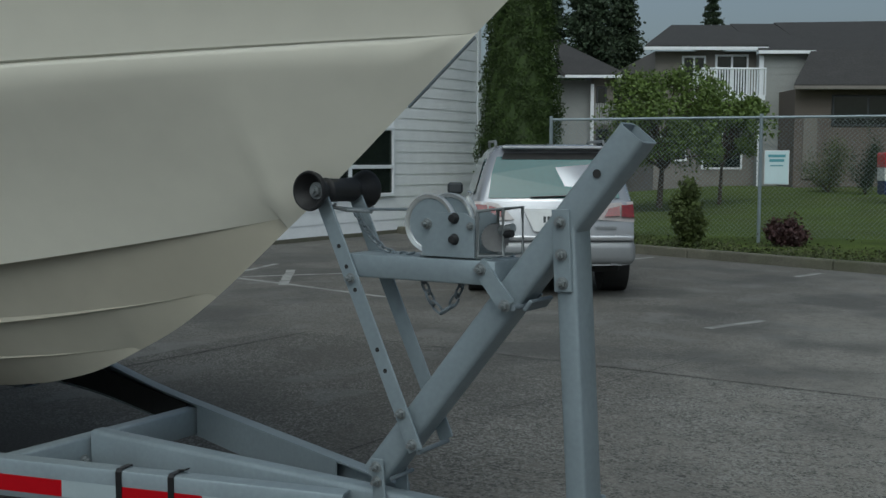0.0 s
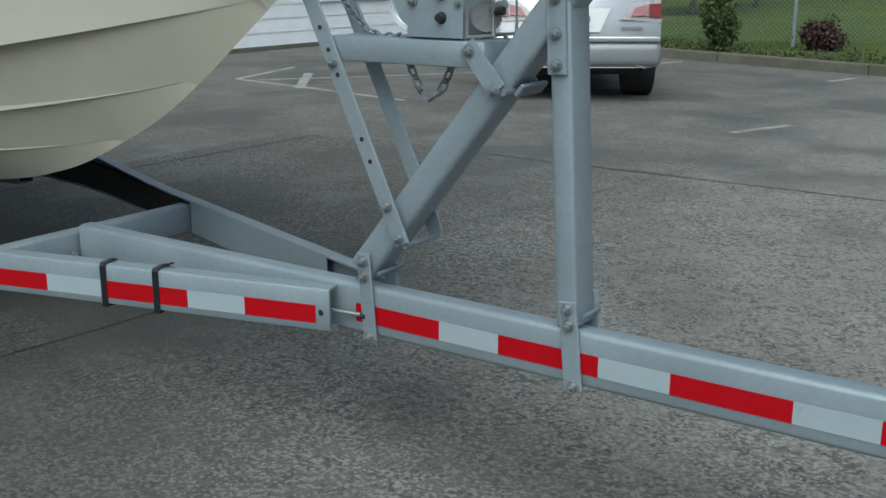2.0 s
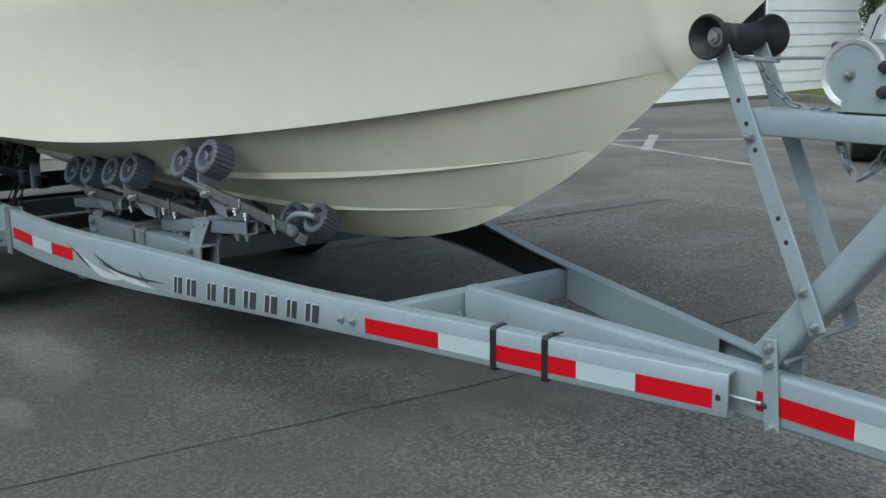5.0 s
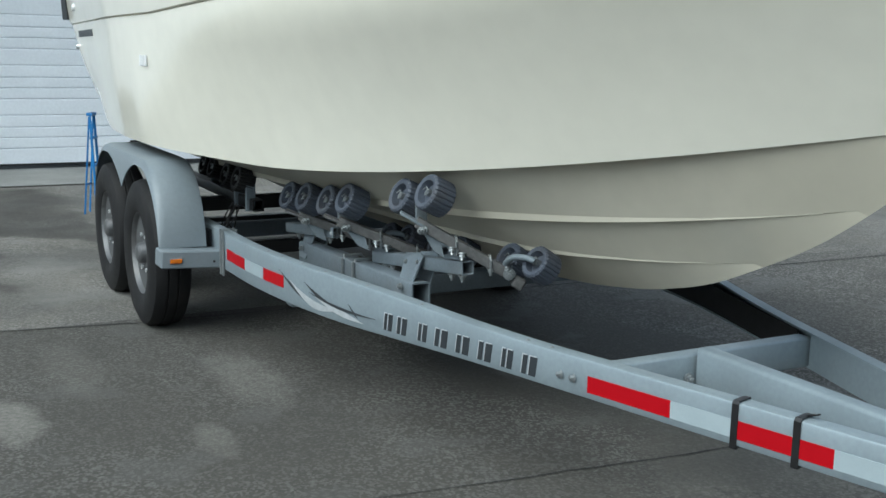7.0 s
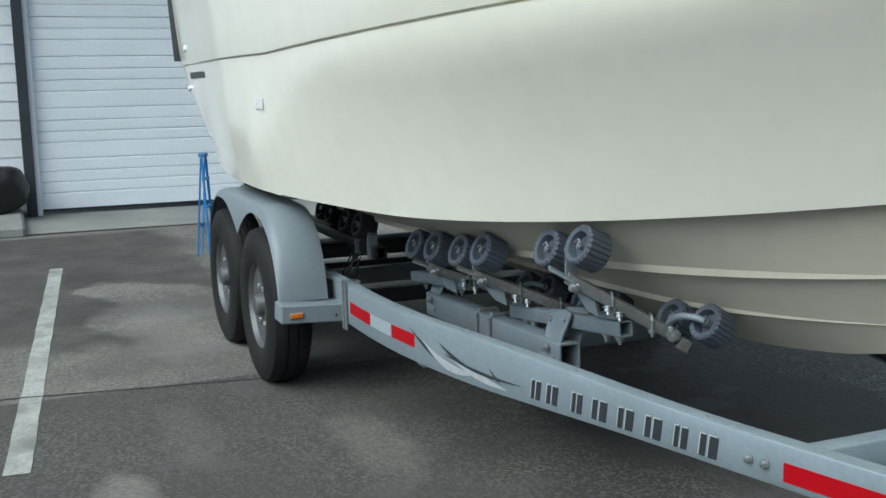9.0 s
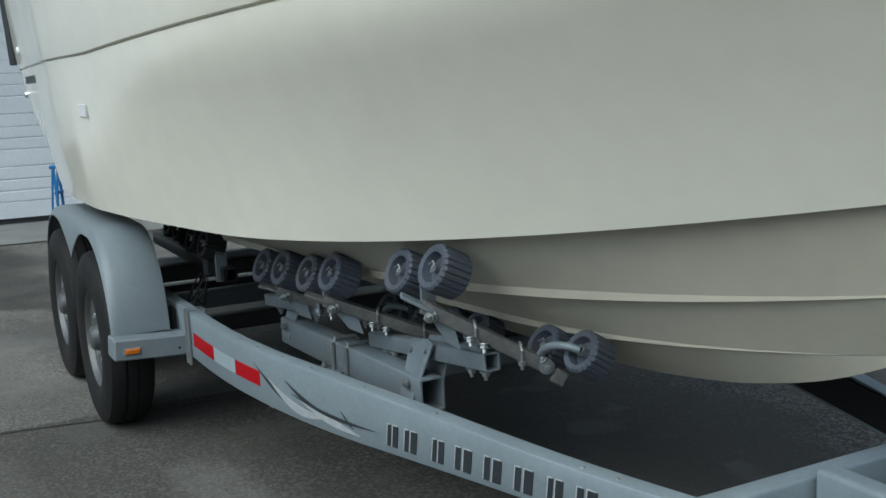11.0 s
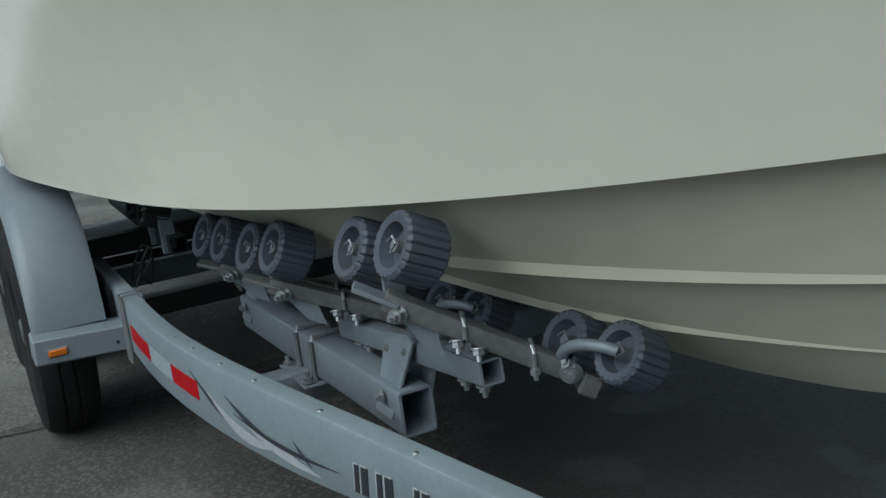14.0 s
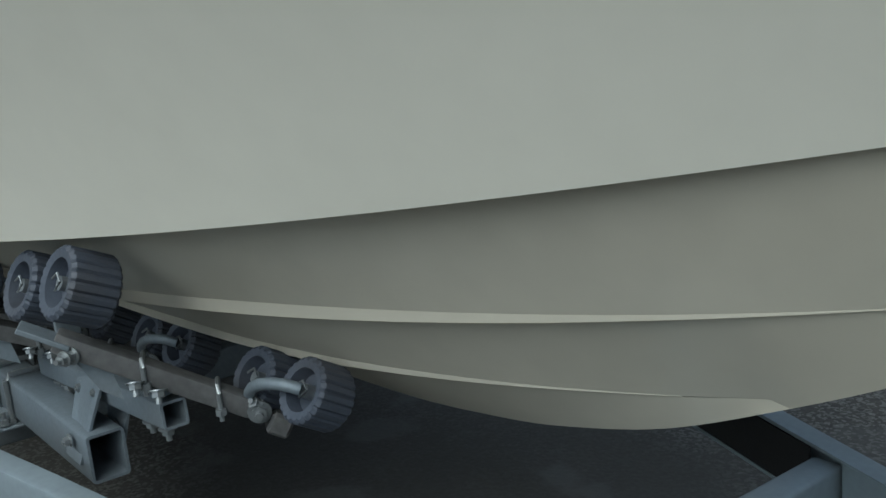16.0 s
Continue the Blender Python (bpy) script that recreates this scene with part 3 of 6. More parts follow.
for x in (-2.98, -4.75, -5.9):
    tp("cross_member", beam((x, rail_y(x) + 0.05, 0.395), (x, far_y(x) - 0.05, 0.395), 0.075, 0.09, bev=0.008), GALV_DULL, smooth=50)
bolt((-1.238, -0.075, 0.43), (1, 0, 0), 0.013)
bolt((-1.238, 0.055, 0.43), (1, 0, 0), 0.013)
# rod and nut in the open end of the near rail
tp("rod", rod((-0.12, -0.095, 0.455), (0.0, -0.058, 0.447), 0.005), ZINC)
tp("rubber_bung", rod((-0.012, -0.061, 0.447), (0.004, -0.056, 0.446), 0.012), RUBBER_BLACK)
tp("bolt_hole", rod((-0.105, rail_y(-0.105) - 0.0005, 0.452), (-0.105, rail_y(-0.105) - 0.002, 0.452), 0.009, seg=14), DARK)

# reflective tape: red and white lengths
SLOPE = (-1.0, -0.265)


def tape(x0, x1, z0, z1, material, name, side=None):
    """A strip on the near rail's face (or on the tongue) from x0 to x1."""
    b = bmesh.new()
    n = max(1, int(abs(x1 - x0) / 0.05))
    rows = []
    for i in range(n + 1):
        x = x0 + (x1 - x0) * i / n
        y = (rail_y(x) if side is None else side) - 0.0016
        rows.append((b.verts.new((x, y, z0)), b.verts.new((x, y, z1))))
    for A, B in zip(rows, rows[1:]):
        b.faces.new((A[0], A[1], B[1], B[0]))
    g = bmesh.ops.extrude_face_region(b, geom=b.faces[:])
    bmesh.ops.translate(b, vec=(0, 0.0012, 0), verts=[v for v in g["geom"] if isinstance(v, bmesh.types.BMVert)])
    return tp(name, b, material, parent=near_rail if side is None else tongue)


for a, c, red in ((-0.12, -0.334, 1), (-0.334, -0.514, 0), (-0.514, -0.80, 1), (-0.80, -0.99, 0), (-0.99, -1.283, 1), (-2.92, -3.12, 1), (-3.125, -3.345, 0), (-3.35, -3.62, 1)):
    h = 0 if a > -2 else 0.026
    tape(a, c, 0.420 + h, 0.472 + h, RED if red else WHITE_TAPE, "red_tape" if red else "white_tape")
FY = TY - 0.0325
for a, c, red in ((-0.035, 0.243, 1), (0.243, 0.424, 0), (0.424, 0.703, 1), (0.703, 0.884, 0), (0.884, 1.163, 1), (1.163, 1.344, 0), (1.344, 1.62, 1)):
    tape(a, c, 0.424, 0.476, RED if red else WHITE_TAPE, "red_tape" if red else "white_tape", FY)

# black cable straps round the near rail
for x, lean in ((-0.79, 0.0), (-0.615, 0.006)):
    y = rail_y(x)
    c = Vector((x, y, 0))
    d = Vector((1, 0.265, 0)).normalized()
    o = Vector((0.256, -0.967, 0))
    b = bmesh.new()
    ring = [o * 0.003 + Vector((0, 0, Z0 - 0.006)), o * 0.003 + Vector((0, 0, Z1 - 0.004)), -o * 0.004 + Vector((0, 0, Z1 + 0.004)), -o * 0.056 + Vector((0, 0, Z1 + 0.004)), -o * 0.060 + Vector((0, 0, Z0 - 0.004)), -o * 0.01 + Vector((0, 0, Z0 - 0.006))]
    for i in range(6):
        p, q = c + ring[i], c + ring[(i + 1) % 6]
        nrm = (q - p).cross(d).normalized()
        join(b, box(((q - p).length + 0.003, 0.021, 0.003), between(p, q, nrm), 0.001))
    if lean:
        join(b, box((0.034, 0.018, 0.005), Matrix.Translation(c - o * 0.045 + Vector((0.020, 0, Z1 + 0.010))) @ Matrix.Rotation(radians(-18), 4, "Y"), 0.001))
    tp("cable_strap", b, PLASTIC_BLACK, "black rubber strap")

# bolts and rivets on the near rail
for x in (-1.335, -1.385):
    bolt((x, rail_y(x), 0.452), (-0.256, -0.967, 0), 0.010, stud=0.004)
for x in (-1.45, -1.55, -2.05, -2.35, -2.62, -2.8, -2.98, -3.12):
    tp("rivet", lathe([(0.0001, 0.004), (0.005, 0.003), (0.008, 0.0)], Matrix.Translation((x, rail_y(x) + 0.022, rail_top(x))), 10), ZINC, smooth=60)

# maker's marks on the near rail: plain slabs in the mark's colours
def on_rail(x, z, w, h, t, material, name, skew=0.0):
    b = plate([(-w / 2, -h / 2), (w / 2, -h / 2), (w / 2 + skew, h / 2), (-w / 2 + skew, h / 2)], t, bev=min(w, h) * 0.08)
    d = Vector((0.967, 0.256, 0))
    o = Vector((0.256, -0.967, 0))
    m = Matrix((d, Vector((0, 0, 1)), o)).transposed().to_4x4()
    m.translation = Vector((x, rail_y(x), z)) + o * (t / 2 + 0.0006)
    b.transform(m)
    return tp(name, b, material, parent=near_rail)


for x, w in ((-2.205, 0.055), (-2.13, 0.062), (-2.02, 0.055), (-1.925, 0.075), (-1.82, 0.075), (-1.715, 0.075), (-1.615, 0.058), (-1.52, 0.075)):
    for off, wk in ((-0.27, 0.26), (0.20, 0.40)):
        on_rail(x + w * off - 0.004, 0.4515, w * wk, 0.066, 0.0010, DECAL_SILVER, "mark_edge", 0.008)
        on_rail(x + w * off, 0.449, w * wk, 0.064, 0.0018, DECAL, "mark_bar", 0.008)


def swoosh(pts, w, material, lift):
    """A tapering band on the near rail along (x, z) points."""
    b = bmesh.new()
    rows = []
    n = len(pts) - 1
    for i, (x, z) in enumerate(pts):
        h = w * math.sin(math.pi * min(1, (i + 0.25) / (n + 0.5))) ** 1.2 + 0.0006
        y = rail_y(x) - lift
        rows.append((b.verts.new((x, y, z - h / 2)), b.verts.new((x, y, z + h / 2))))
    for A, B in zip(rows, rows[1:]):
        b.faces.new((A[0], A[1], B[1], B[0]))
    g = bmesh.ops.extrude_face_region(b, geom=b.faces[:])
    bmesh.ops.translate(b, vec=(0, 0.0008, 0), verts=[v for v in g["geom"] if isinstance(v, bmesh.types.BMVert)])
    tp("swoosh", b, material, parent=near_rail)


def arc(x0, z0, x1, z1, sag, n=14):
    return [(x0 + (x1 - x0) * i / n, z0 + (z1 - z0) * i / n + sag * math.sin(math.pi * i / n)) for i in range(n + 1)]


swoosh(arc(-2.96, 0.520, -2.56, 0.428, -0.030), 0.020, DECAL, 0.0014)
swoosh(arc(-2.86, 0.490, -2.50, 0.432, -0.034), 0.030, DECAL_SILVER, 0.0022)
swoosh(arc(-2.74, 0.505, -2.36, 0.418, -0.020), 0.022, DECAL, 0.0030)
swoosh(arc(-2.66, 0.462, -2.34, 0.414, -0.006), 0.026, DECAL_SILVER, 0.0038)
swoosh(arc(-2.70, 0.470, -2.27, 0.446, -0.012), 0.0112, DECAL, 0.0046)
swoosh(arc(-2.43, 0.475, -2.37, 0.430, -0.004), 0.009, DECAL, 0.0050)

# winch stand
post = tp("winch_post", hollow((-0.027, 0, 0.568), (0.740, 0, 1.523), 0.096, 0.080, 0.006, bev=0.014), GALV, "galvanised square-tube winch post", smooth=50)
slant = Vector((0.626, 0, 0.780))
across = Vector((0.780, 0, -0.626))
tp("bolt_hole", rod(Vector((0.655, -0.0503, 1.425)), Vector((0.655, -0.0515, 1.425)), 0.011, seg=14), DARK, parent=post)
support = tp("support_post", hollow((0.612, 0, 0.535), (0.566, 0, 1.325), 0.098, 0.056, 0.005, bev=0.008), GALV, "upright galvanised support post", smooth=50)
for y in (-0.056, 0.056):
    tp("clamp_plate", box((0.048, 0.008, 0.205), Matrix.Translation((0.567, y, 1.235)) @ Matrix.Rotation(radians(-3), 4, "Y"), 0.002), GALV)
    for z, x in ((1.305, 0.563), (1.225, 0.567), (1.155, 0.571)):
        bolt((x, y * 1.08, z), (0, -1 if y < 0 else 1, 0))
    tp("clamp_plate", box((0.048, 0.008, 0.225), Matrix.Translation((0.632, y - 0.006, 0.49)) @ Matrix.Rotation(radians(-6), 4, "Y"), 0.002), GALV)
    for z, x in ((0.585, 0.622), (0.545, 0.628), (0.392, 0.645)):
        bolt((x, y * 1.08 - 0.006, z), (0, -1 if y < 0 else 1, 0))
    tp("clamp_plate", box((0.043, 0.008, 0.245), Matrix.Translation((0.012, y - 0.006, 0.503)) @ Matrix.Rotation(radians(-5), 4, "Y"), 0.002), GALV)
    for z, x in ((0.603, 0.003), (0.562, 0.006), (0.392, 0.022)):
        bolt((x, y * 1.08 - 0.006, z), (0, -1 if y < 0 else 1, 0))
tp("through_bolt", rod((0.652, -0.045, 0.562), (0.652, 0.045, 0.562), 0.006), GALV_DULL)
tp("through_bolt", rod((0.045, -0.052, 0.572), (0.045, 0.052, 0.572), 0.006), GALV_DULL)
# roller arms
for y in (-0.078, 0.078):
    b = beam((-0.185, y, 1.372), (0.145, y, 0.672), 0.007, 0.047, bev=0.002, up=(0.9, 0, 0.43))
    arm = tp("roller_arm", b, GALV, "flat galvanised roller arm")
    for t in (0.22, 0.30, 0.39, 0.62, 0.70):
        p = Vector((-0.185, y, 1.372)).lerp(Vector((0.145, y, 0.672)), t)
        s_ = -1 if y < 0 else 1
        tp("bolt_hole", rod(p + Vector((0, s_ * 0.0036, 0)), p + Vector((0, s_ * 0.0046, 0)), 0.0065, seg=12), DARK, parent=arm)
    for t in (0.345, 0.86, 0.975):
        p = Vector((-0.185, y, 1.372)).lerp(Vector((0.145, y, 0.672)), t)
        bolt(p + Vector((0, -0.004 if y < 0 else 0.004, 0)), (0, -1 if y < 0 else 1, 0), 0.0105)
tp("through_bolt", rod((0.150, -0.075, 0.668), (0.150, 0.075, 0.668), 0.007), GALV_DULL)
# bow roller, a spool with two cups on one bolt
spool = [(0.016, -0.096), (0.026, -0.098), (0.046, -0.130), (0.050, -0.136), (0.054, -0.136), (0.057, -0.130), (0.054, -0.118), (0.036, -0.088), (0.029, -0.074), (0.030, -0.066), (0.036, -0.058), (0.034, -0.045), (0.033, 0.0)]
spool = spool + [(r, -h) for r, h in reversed(spool[:-1])]
m = Matrix.Translation((-0.178, 0, 1.372)) @ Matrix.Rotation(radians(90), 4, "X")
roller = tp("bow_roller", lathe(spool, m, 32), RUBBER_BLACK, "black rubber bow roller", smooth=45)
for sgn in (-1, 1):
    bolt((-0.178, 0.096 * sgn, 1.372), (0, sgn, 0), 0.017, parent=None, name="roller_bolt", stud=0.008)
# winch bracket: a channel, with straps to the post
tp("winch_bracket", beam((-0.10, 0, 1.166), (0.385, 0, 1.168), 0.142, 0.064, bev=0.006), GALV, "galvanised winch bracket", smooth=40)
for y in (-0.077, 0.077):
    tp("strap_plate", plate([(-0.022, 0.022), (0.022, 0.022), (0.024, -0.115), (-0.024, -0.115)], 0.008, Matrix.Translation((0.352, y, 1.176)) @ Matrix.Rotation(radians(90), 4, "X") @ Matrix.Rotation(radians(40), 4, "Z"), bev=0.002), GALV)
    s_ = -1 if y < 0 else 1
    bolt((0.348, y + s_ * 0.004, 1.178), (0, s_, 0))
    bolt((0.420, y + s_ * 0.004, 1.090), (0, s_, 0))
tp("through_bolt", rod((0.440, -0.075, 1.085), (0.440, 0.075, 1.085), 0.008), GALV_DULL)
tp("clamp_bar", box((0.012, 0.12, 0.036), Matrix.Translation((0.462, 0.02, 1.088)) @ Matrix.Rotation(radians(38), 4, "Y"), 0.003), GALV_DULL)
# hand winch
winch = tp("winch", box((0.185, 0.12, 0.006), Matrix.Translation((0.235, 0, 1.204)), 0.002), ZINC, "zinc-plated hand winch with gears and drum")
for y in (-0.069, 0.057):
    o = [(-0.072, -0.05), (0.09, -0.05), (0.09, 0.050), (0.06, 0.066), (-0.03, 0.066), (-0.072, 0.045)]
    tp("side_plate", plate(o, 0.004, Matrix.Translation((0.233, y, 1.255)) @ Matrix.Rotation(radians(90), 4, "X"), bev=0.001), GALV, parent=winch)
for y, R in ((-0.055, 0.078), (0.043, 0.078)):
    m = Matrix.Translation((0.178, y, 1.290)) @ Matrix.Rotation(radians(90), 4, "X")
    tp("drum_flange", lathe([(0.012, -0.0025), (R - 0.02, -0.0025), (R - 0.004, -0.006), (R, -0.003), (R, 0.003), (R - 0.012, 0.003), (0.012, 0.003)], m, 40), GALV, parent=winch, smooth=40)
    tp("flange_rim", lathe([(R - 0.017, -0.004), (R - 0.010, 0.0075), (R - 0.001, 0.010), (R + 0.001, 0.007), (R + 0.001, -0.004)], m, 40), CHROME, "bright rolled rim", parent=winch, smooth=40)
tp("drum", rod((0.178, -0.05, 1.290), (0.178, 0.04, 1.290), 0.030, seg=24), ZINC, parent=winch, smooth=50)
for x, z in ((0.262, 1.307), (0.262, 1.252)):
    tp("shaft_boss", lathe([(0.005, 0.016), (0.010, 0.015), (0.013, 0.004), (0.015, 0.0)], Matrix.Translation((x, -0.071, z)) @ Matrix.Rotation(radians(90), 4, "X"), 18), RUBBER_BLACK, parent=winch, smooth=50)
bolt((0.178, -0.071, 1.29), (0, -1, 0), 0.010, "shaft_nut", winch)
bolt((0.312, -0.071, 1.288), (0, -1, 0), 0.007, "shaft_nut", winch, 0.004)
for y in (-0.058, 0.046):
    b = wire([(0.325, y, 1.205), (0.325, y, 1.325), (0.40, y, 1.335), (0.402, y, 1.215), (0.325, y, 1.207)], 0.0055, seg=8)
    tp("gear_guard", b, ZINC, parent=winch)
tp("gear_guard", box((0.085, 0.108, 0.004), Matrix.Translation((0.363, -0.006, 1.332)) @ Matrix.Rotation(radians(-6), 4, "Y"), 0.001), ZINC, parent=winch)
gear = []
for k in range(48):
    a = 2 * math.pi * k / 48
    gear.append(((0.036 + 0.003 * (k % 2)) * math.cos(a), (0.036 + 0.003 * (k % 2)) * math.sin(a)))
tp("gear", plate(gear, 0.010, Matrix.Translation((0.345, 0.0, 1.255)) @ Matrix.Rotation(radians(78), 4, "X") @ Matrix.Rotation(radians(30), 4, "Y")), RIM, parent=winch)
tp("crank_socket", rod((0.372, -0.02, 1.275), (0.415, -0.03, 1.285), 0.012), ZINC, parent=winch)
tp("handle_grip", rod((0.40, -0.05, 1.268), (0.425, -0.052, 1.272), 0.010, seg=14), PLASTIC_BLACK, parent=winch)
tp("ratchet_lever", wire([(0.31, -0.03, 1.30), (0.30, -0.035, 1.335), (0.285, -0.04, 1.362), (0.29, -0.04, 1.375)], 0.007, seg=8), CHROME, parent=winch)
tp("winch_cable", wire([(0.17, -0.02, 1.325), (0.02, -0.012, 1.322), (-0.11, 0.0, 1.318), (-0.26, 0.0, 1.325)], 0.0042, seg=8), GALV_DULL, "steel winch cable")
tp("cable_hook", wire([(-0.10, 0.06, 1.322), (-0.06, 0.0, 1.312), (-0.10, -0.06, 1.318), (-0.16, -0.05, 1.325), (-0.19, 0, 1.33)], 0.005, seg=8), ZINC)


def chain(name, points, link=0.034, r=0.0035, label=""):
    """Oval links along a curve, each turned a quarter from the last."""
    P = [Vector(p) for p in points]
    b = bmesh.new()
    dist, k = 0.0, 0
    for A, B in zip(P, P[1:]):
        L = (B - A).length
        while dist <= L:
            p = A.lerp(B, dist / L)
            x = (B - A).normalized()
            side = x.cross(Vector((0.2, 1, 0.1))).normalized() if k % 2 else x.cross(x.cross(Vector((0.2, 1, 0.1)))).normalized()
            oval = [p + x * (link * 0.62 * math.cos(a)) + side * (link * 0.30 * math.sin(a)) for a in (2 * math.pi * j / 12 for j in range(12))]
            wire(oval, r, b, 6, True)
            dist += link * 0.88
            k += 1
        dist -= L
    return tp(name, b, GALV_DULL, label, smooth=60)


def hang(a, c, sag, n=14):
    a, c = Vector(a), Vector(c)
    return [a.lerp(c, i / n) - Vector((0, 0, sag * math.sin(math.pi * i / n) ** 0.8)) for i in range(n + 1)]


chain("safety_chain", hang((0.135, -0.03, 1.145), (0.235, 0.02, 1.145), 0.095), 0.036, 0.0036, "galvanised safety chain")
chain("safety_chain", hang((-0.14, 0.04, 1.30), (0.10, -0.02, 1.207), 0.045), 0.030, 0.003)

# tongue jack, mostly beyond the view
jack = tp("tongue_jack", rod((1.50, 0, 0.12), (1.50, 0, 0.80), 0.032, seg=20), GALV, "galvanised tongue jack with a black cap", smooth=50)
tp("jack_cap", lathe([(0.001, 0.13), (0.04, 0.12), (0.05, 0.0)], Matrix.Translation((1.50, 0, 0.79)), 20), PLASTIC_BLACK, parent=jack, smooth=50)
tp("jack_sleeve", box((0.09, 0.09, 0.12), Matrix.Translation((1.50, 0, 0.69)), 0.01), WHITE_TAPE, parent=jack)
tp("jack_crank", rod((1.44, -0.03, 0.69), (1.50, -0.06, 0.69), 0.02), PLASTIC_BLACK, parent=jack)
tp("jack_foot", box((0.14, 0.14, 0.02), Matrix.Translation((1.50, 0, 0.01)), 0.004), GALV, parent=jack)
tp("jack_leg", rod((1.50, 0, 0.02), (1.50, 0, 0.14), 0.025), GALV_DULL, parent=jack)

# wheels, axles, fenders
WR = 0.385
tyre_prof = [(0.215, -0.085), (0.235, -0.098), (0.300, -0.104), (0.345, -0.098), (0.372, -0.085), (0.383, -0.060), (0.385, -0.030), (0.378, -0.027), (0.378, -0.021), (0.385, -0.018), (0.385, 0.018), (0.378, 0.021), (0.378, 0.027), (0.385, 0.030), (0.383, 0.060), (0.372, 0.085), (0.345, 0.098), (0.300, 0.104), (0.235, 0.098), (0.215, 0.085)]
rim_prof = [(0.215, 0.060), (0.222, 0.080), (0.214, 0.084), (0.205, 0.072), (0.196, 0.025), (0.170, 0.008), (0.120, 0.046), (0.085, 0.050), (0.060, 0.050), (0.052, 0.090), (0.040, 0.100), (0.001, 0.102)]
for x in (-4.29, -5.18):
    for sgn in (-1, 1):
        m = Matrix.Translation((x, 1.055 * sgn, WR - 0.004)) @ Matrix.Rotation(radians(90 if sgn < 0 else -90), 4, "X")
        wheel = tp("wheel", lathe(tyre_prof, m, 48, closed=True), TYRE, "black trailer tyre on a steel rim", smooth=40)
        tp("rim", lathe(rim_prof, m, 40), RIM, parent=wheel, smooth=35)
        for k in range(6):
            a = 2 * math.pi * k / 6
            b = rod(m @ Vector((0.10 * math.cos(a), 0.10 * math.sin(a), 0.045)), m @ Vector((0.10 * math.cos(a), 0.10 * math.sin(a), 0.070)), 0.012, None, 6)
            tp("wheel_nut", b, CHROME, parent=wheel)
    tp("axle", hollow((x, -0.93, 0.37), (x, 0.93, 0.37), 0.075, 0.075), PLASTIC_BLACK, "black axle tube")
    for sgn in (-1, 1):
        tp("spring_arm", box((0.30, 0.06, 0.09), Matrix.Translation((x + 0.08, 0.86 * sgn, 0.40)) @ Matrix.Rotation(radians(12), 4, "Y"), 0.01), PLASTIC_BLACK)


def fender_top(x):
    """Height of the tandem fender's crown along x."""
    a = abs(x + 4.69)
    return 0.885 if a < 0.48 else 0.885 - 0.44 * (1 - math.sqrt(max(0, 1 - ((a - 0.48) / 0.39) ** 2)))


def fender_low(x):
    """Lower edge of the fender's outer skirt: two arches with a point between the wheels."""
    d = min(abs(x + 4.25), abs(x + 5.13))
    if -5.13 < x < -4.25:
        return 0.845 - 0.16 * (d / 0.44) ** 2
    return 0.40 + math.sqrt(max(0.0, 0.445 ** 2 - d * d)) if d < 0.44 else 0.43


for sgn in (-1, 1):
    b = bmesh.new()
    xs = [-4.69 - 0.868 * math.cos(math.pi * i / 60) for i in range(61)]
    rows = []
    for x in xs:
        zt, zl = fender_top(x), min(fender_low(x), fender_top(x) - 0.03)
        sec = [(0.912, zt - 0.012), (0.932, zt), (1.10, zt), (1.128, zt - 0.010), (1.142, zt - 0.035), (1.145, min(zl, zt - 0.045)), (1.139, min(zl, zt - 0.045)), (1.134, zt - 0.037), (1.122, zt - 0.018), (1.10, zt - 0.010), (0.932, zt - 0.010)]
        rows.append([b.verts.new((x, y * sgn, z)) for y, z in sec])
    for A, B in zip(rows, rows[1:]):
        for j in range(11):
            b.faces.new((A[j], A[(j + 1) % 11], B[(j + 1) % 11], B[j]))
    b.faces.new(rows[0]), b.faces.new(rows[-1])
    fender = tp("fender", b, FENDER, "grey painted tandem fender", smooth=40)
    step = tp("fender_step", box((0.13, 0.34, 0.085), Matrix.Translation((-3.80, 0.985 * sgn, 0.432)) @ Matrix.Rotation(radians(3) * sgn, 4, "X"), 0.006), FENDER)
    if sgn < 0:
        tp("amber_lamp", box((0.012, 0.058, 0.022), Matrix.Translation((-3.731, -1.085, 0.432)), 0.004), AMBER, "amber side marker lamp", parent=step)
        tp("lamp_base", box((0.006, 0.07, 0.03), Matrix.Translation((-3.735, -1.085, 0.432)), 0.002), GALV_DULL, parent=step)
        tp("bolt_hole", rod((-3.7355, -0.90, 0.418), (-3.7335, -0.90, 0.418), 0.006), DARK, parent=step)
    for x in (-3.66, -3.70):
        w = 0.075
        yy = rail_y(x) if sgn < 0 else far_y(x)
        b = wire([(x, yy + 0.008 * sgn, 0.36), (x, yy + 0.008 * sgn, rail_top(x) + 0.012), (x, yy - 0.058 * sgn, rail_top(x) + 0.012), (x, yy - 0.058 * sgn, 0.36)], 0.007, seg=8)
        tp("u_bolt", b, ZINC)
    tp("spring_hanger", box((0.07, 0.05, 0.16), Matrix.Translation((-3.92, 0.86 * sgn, 0.47)), 0.006), PLASTIC_BLACK)

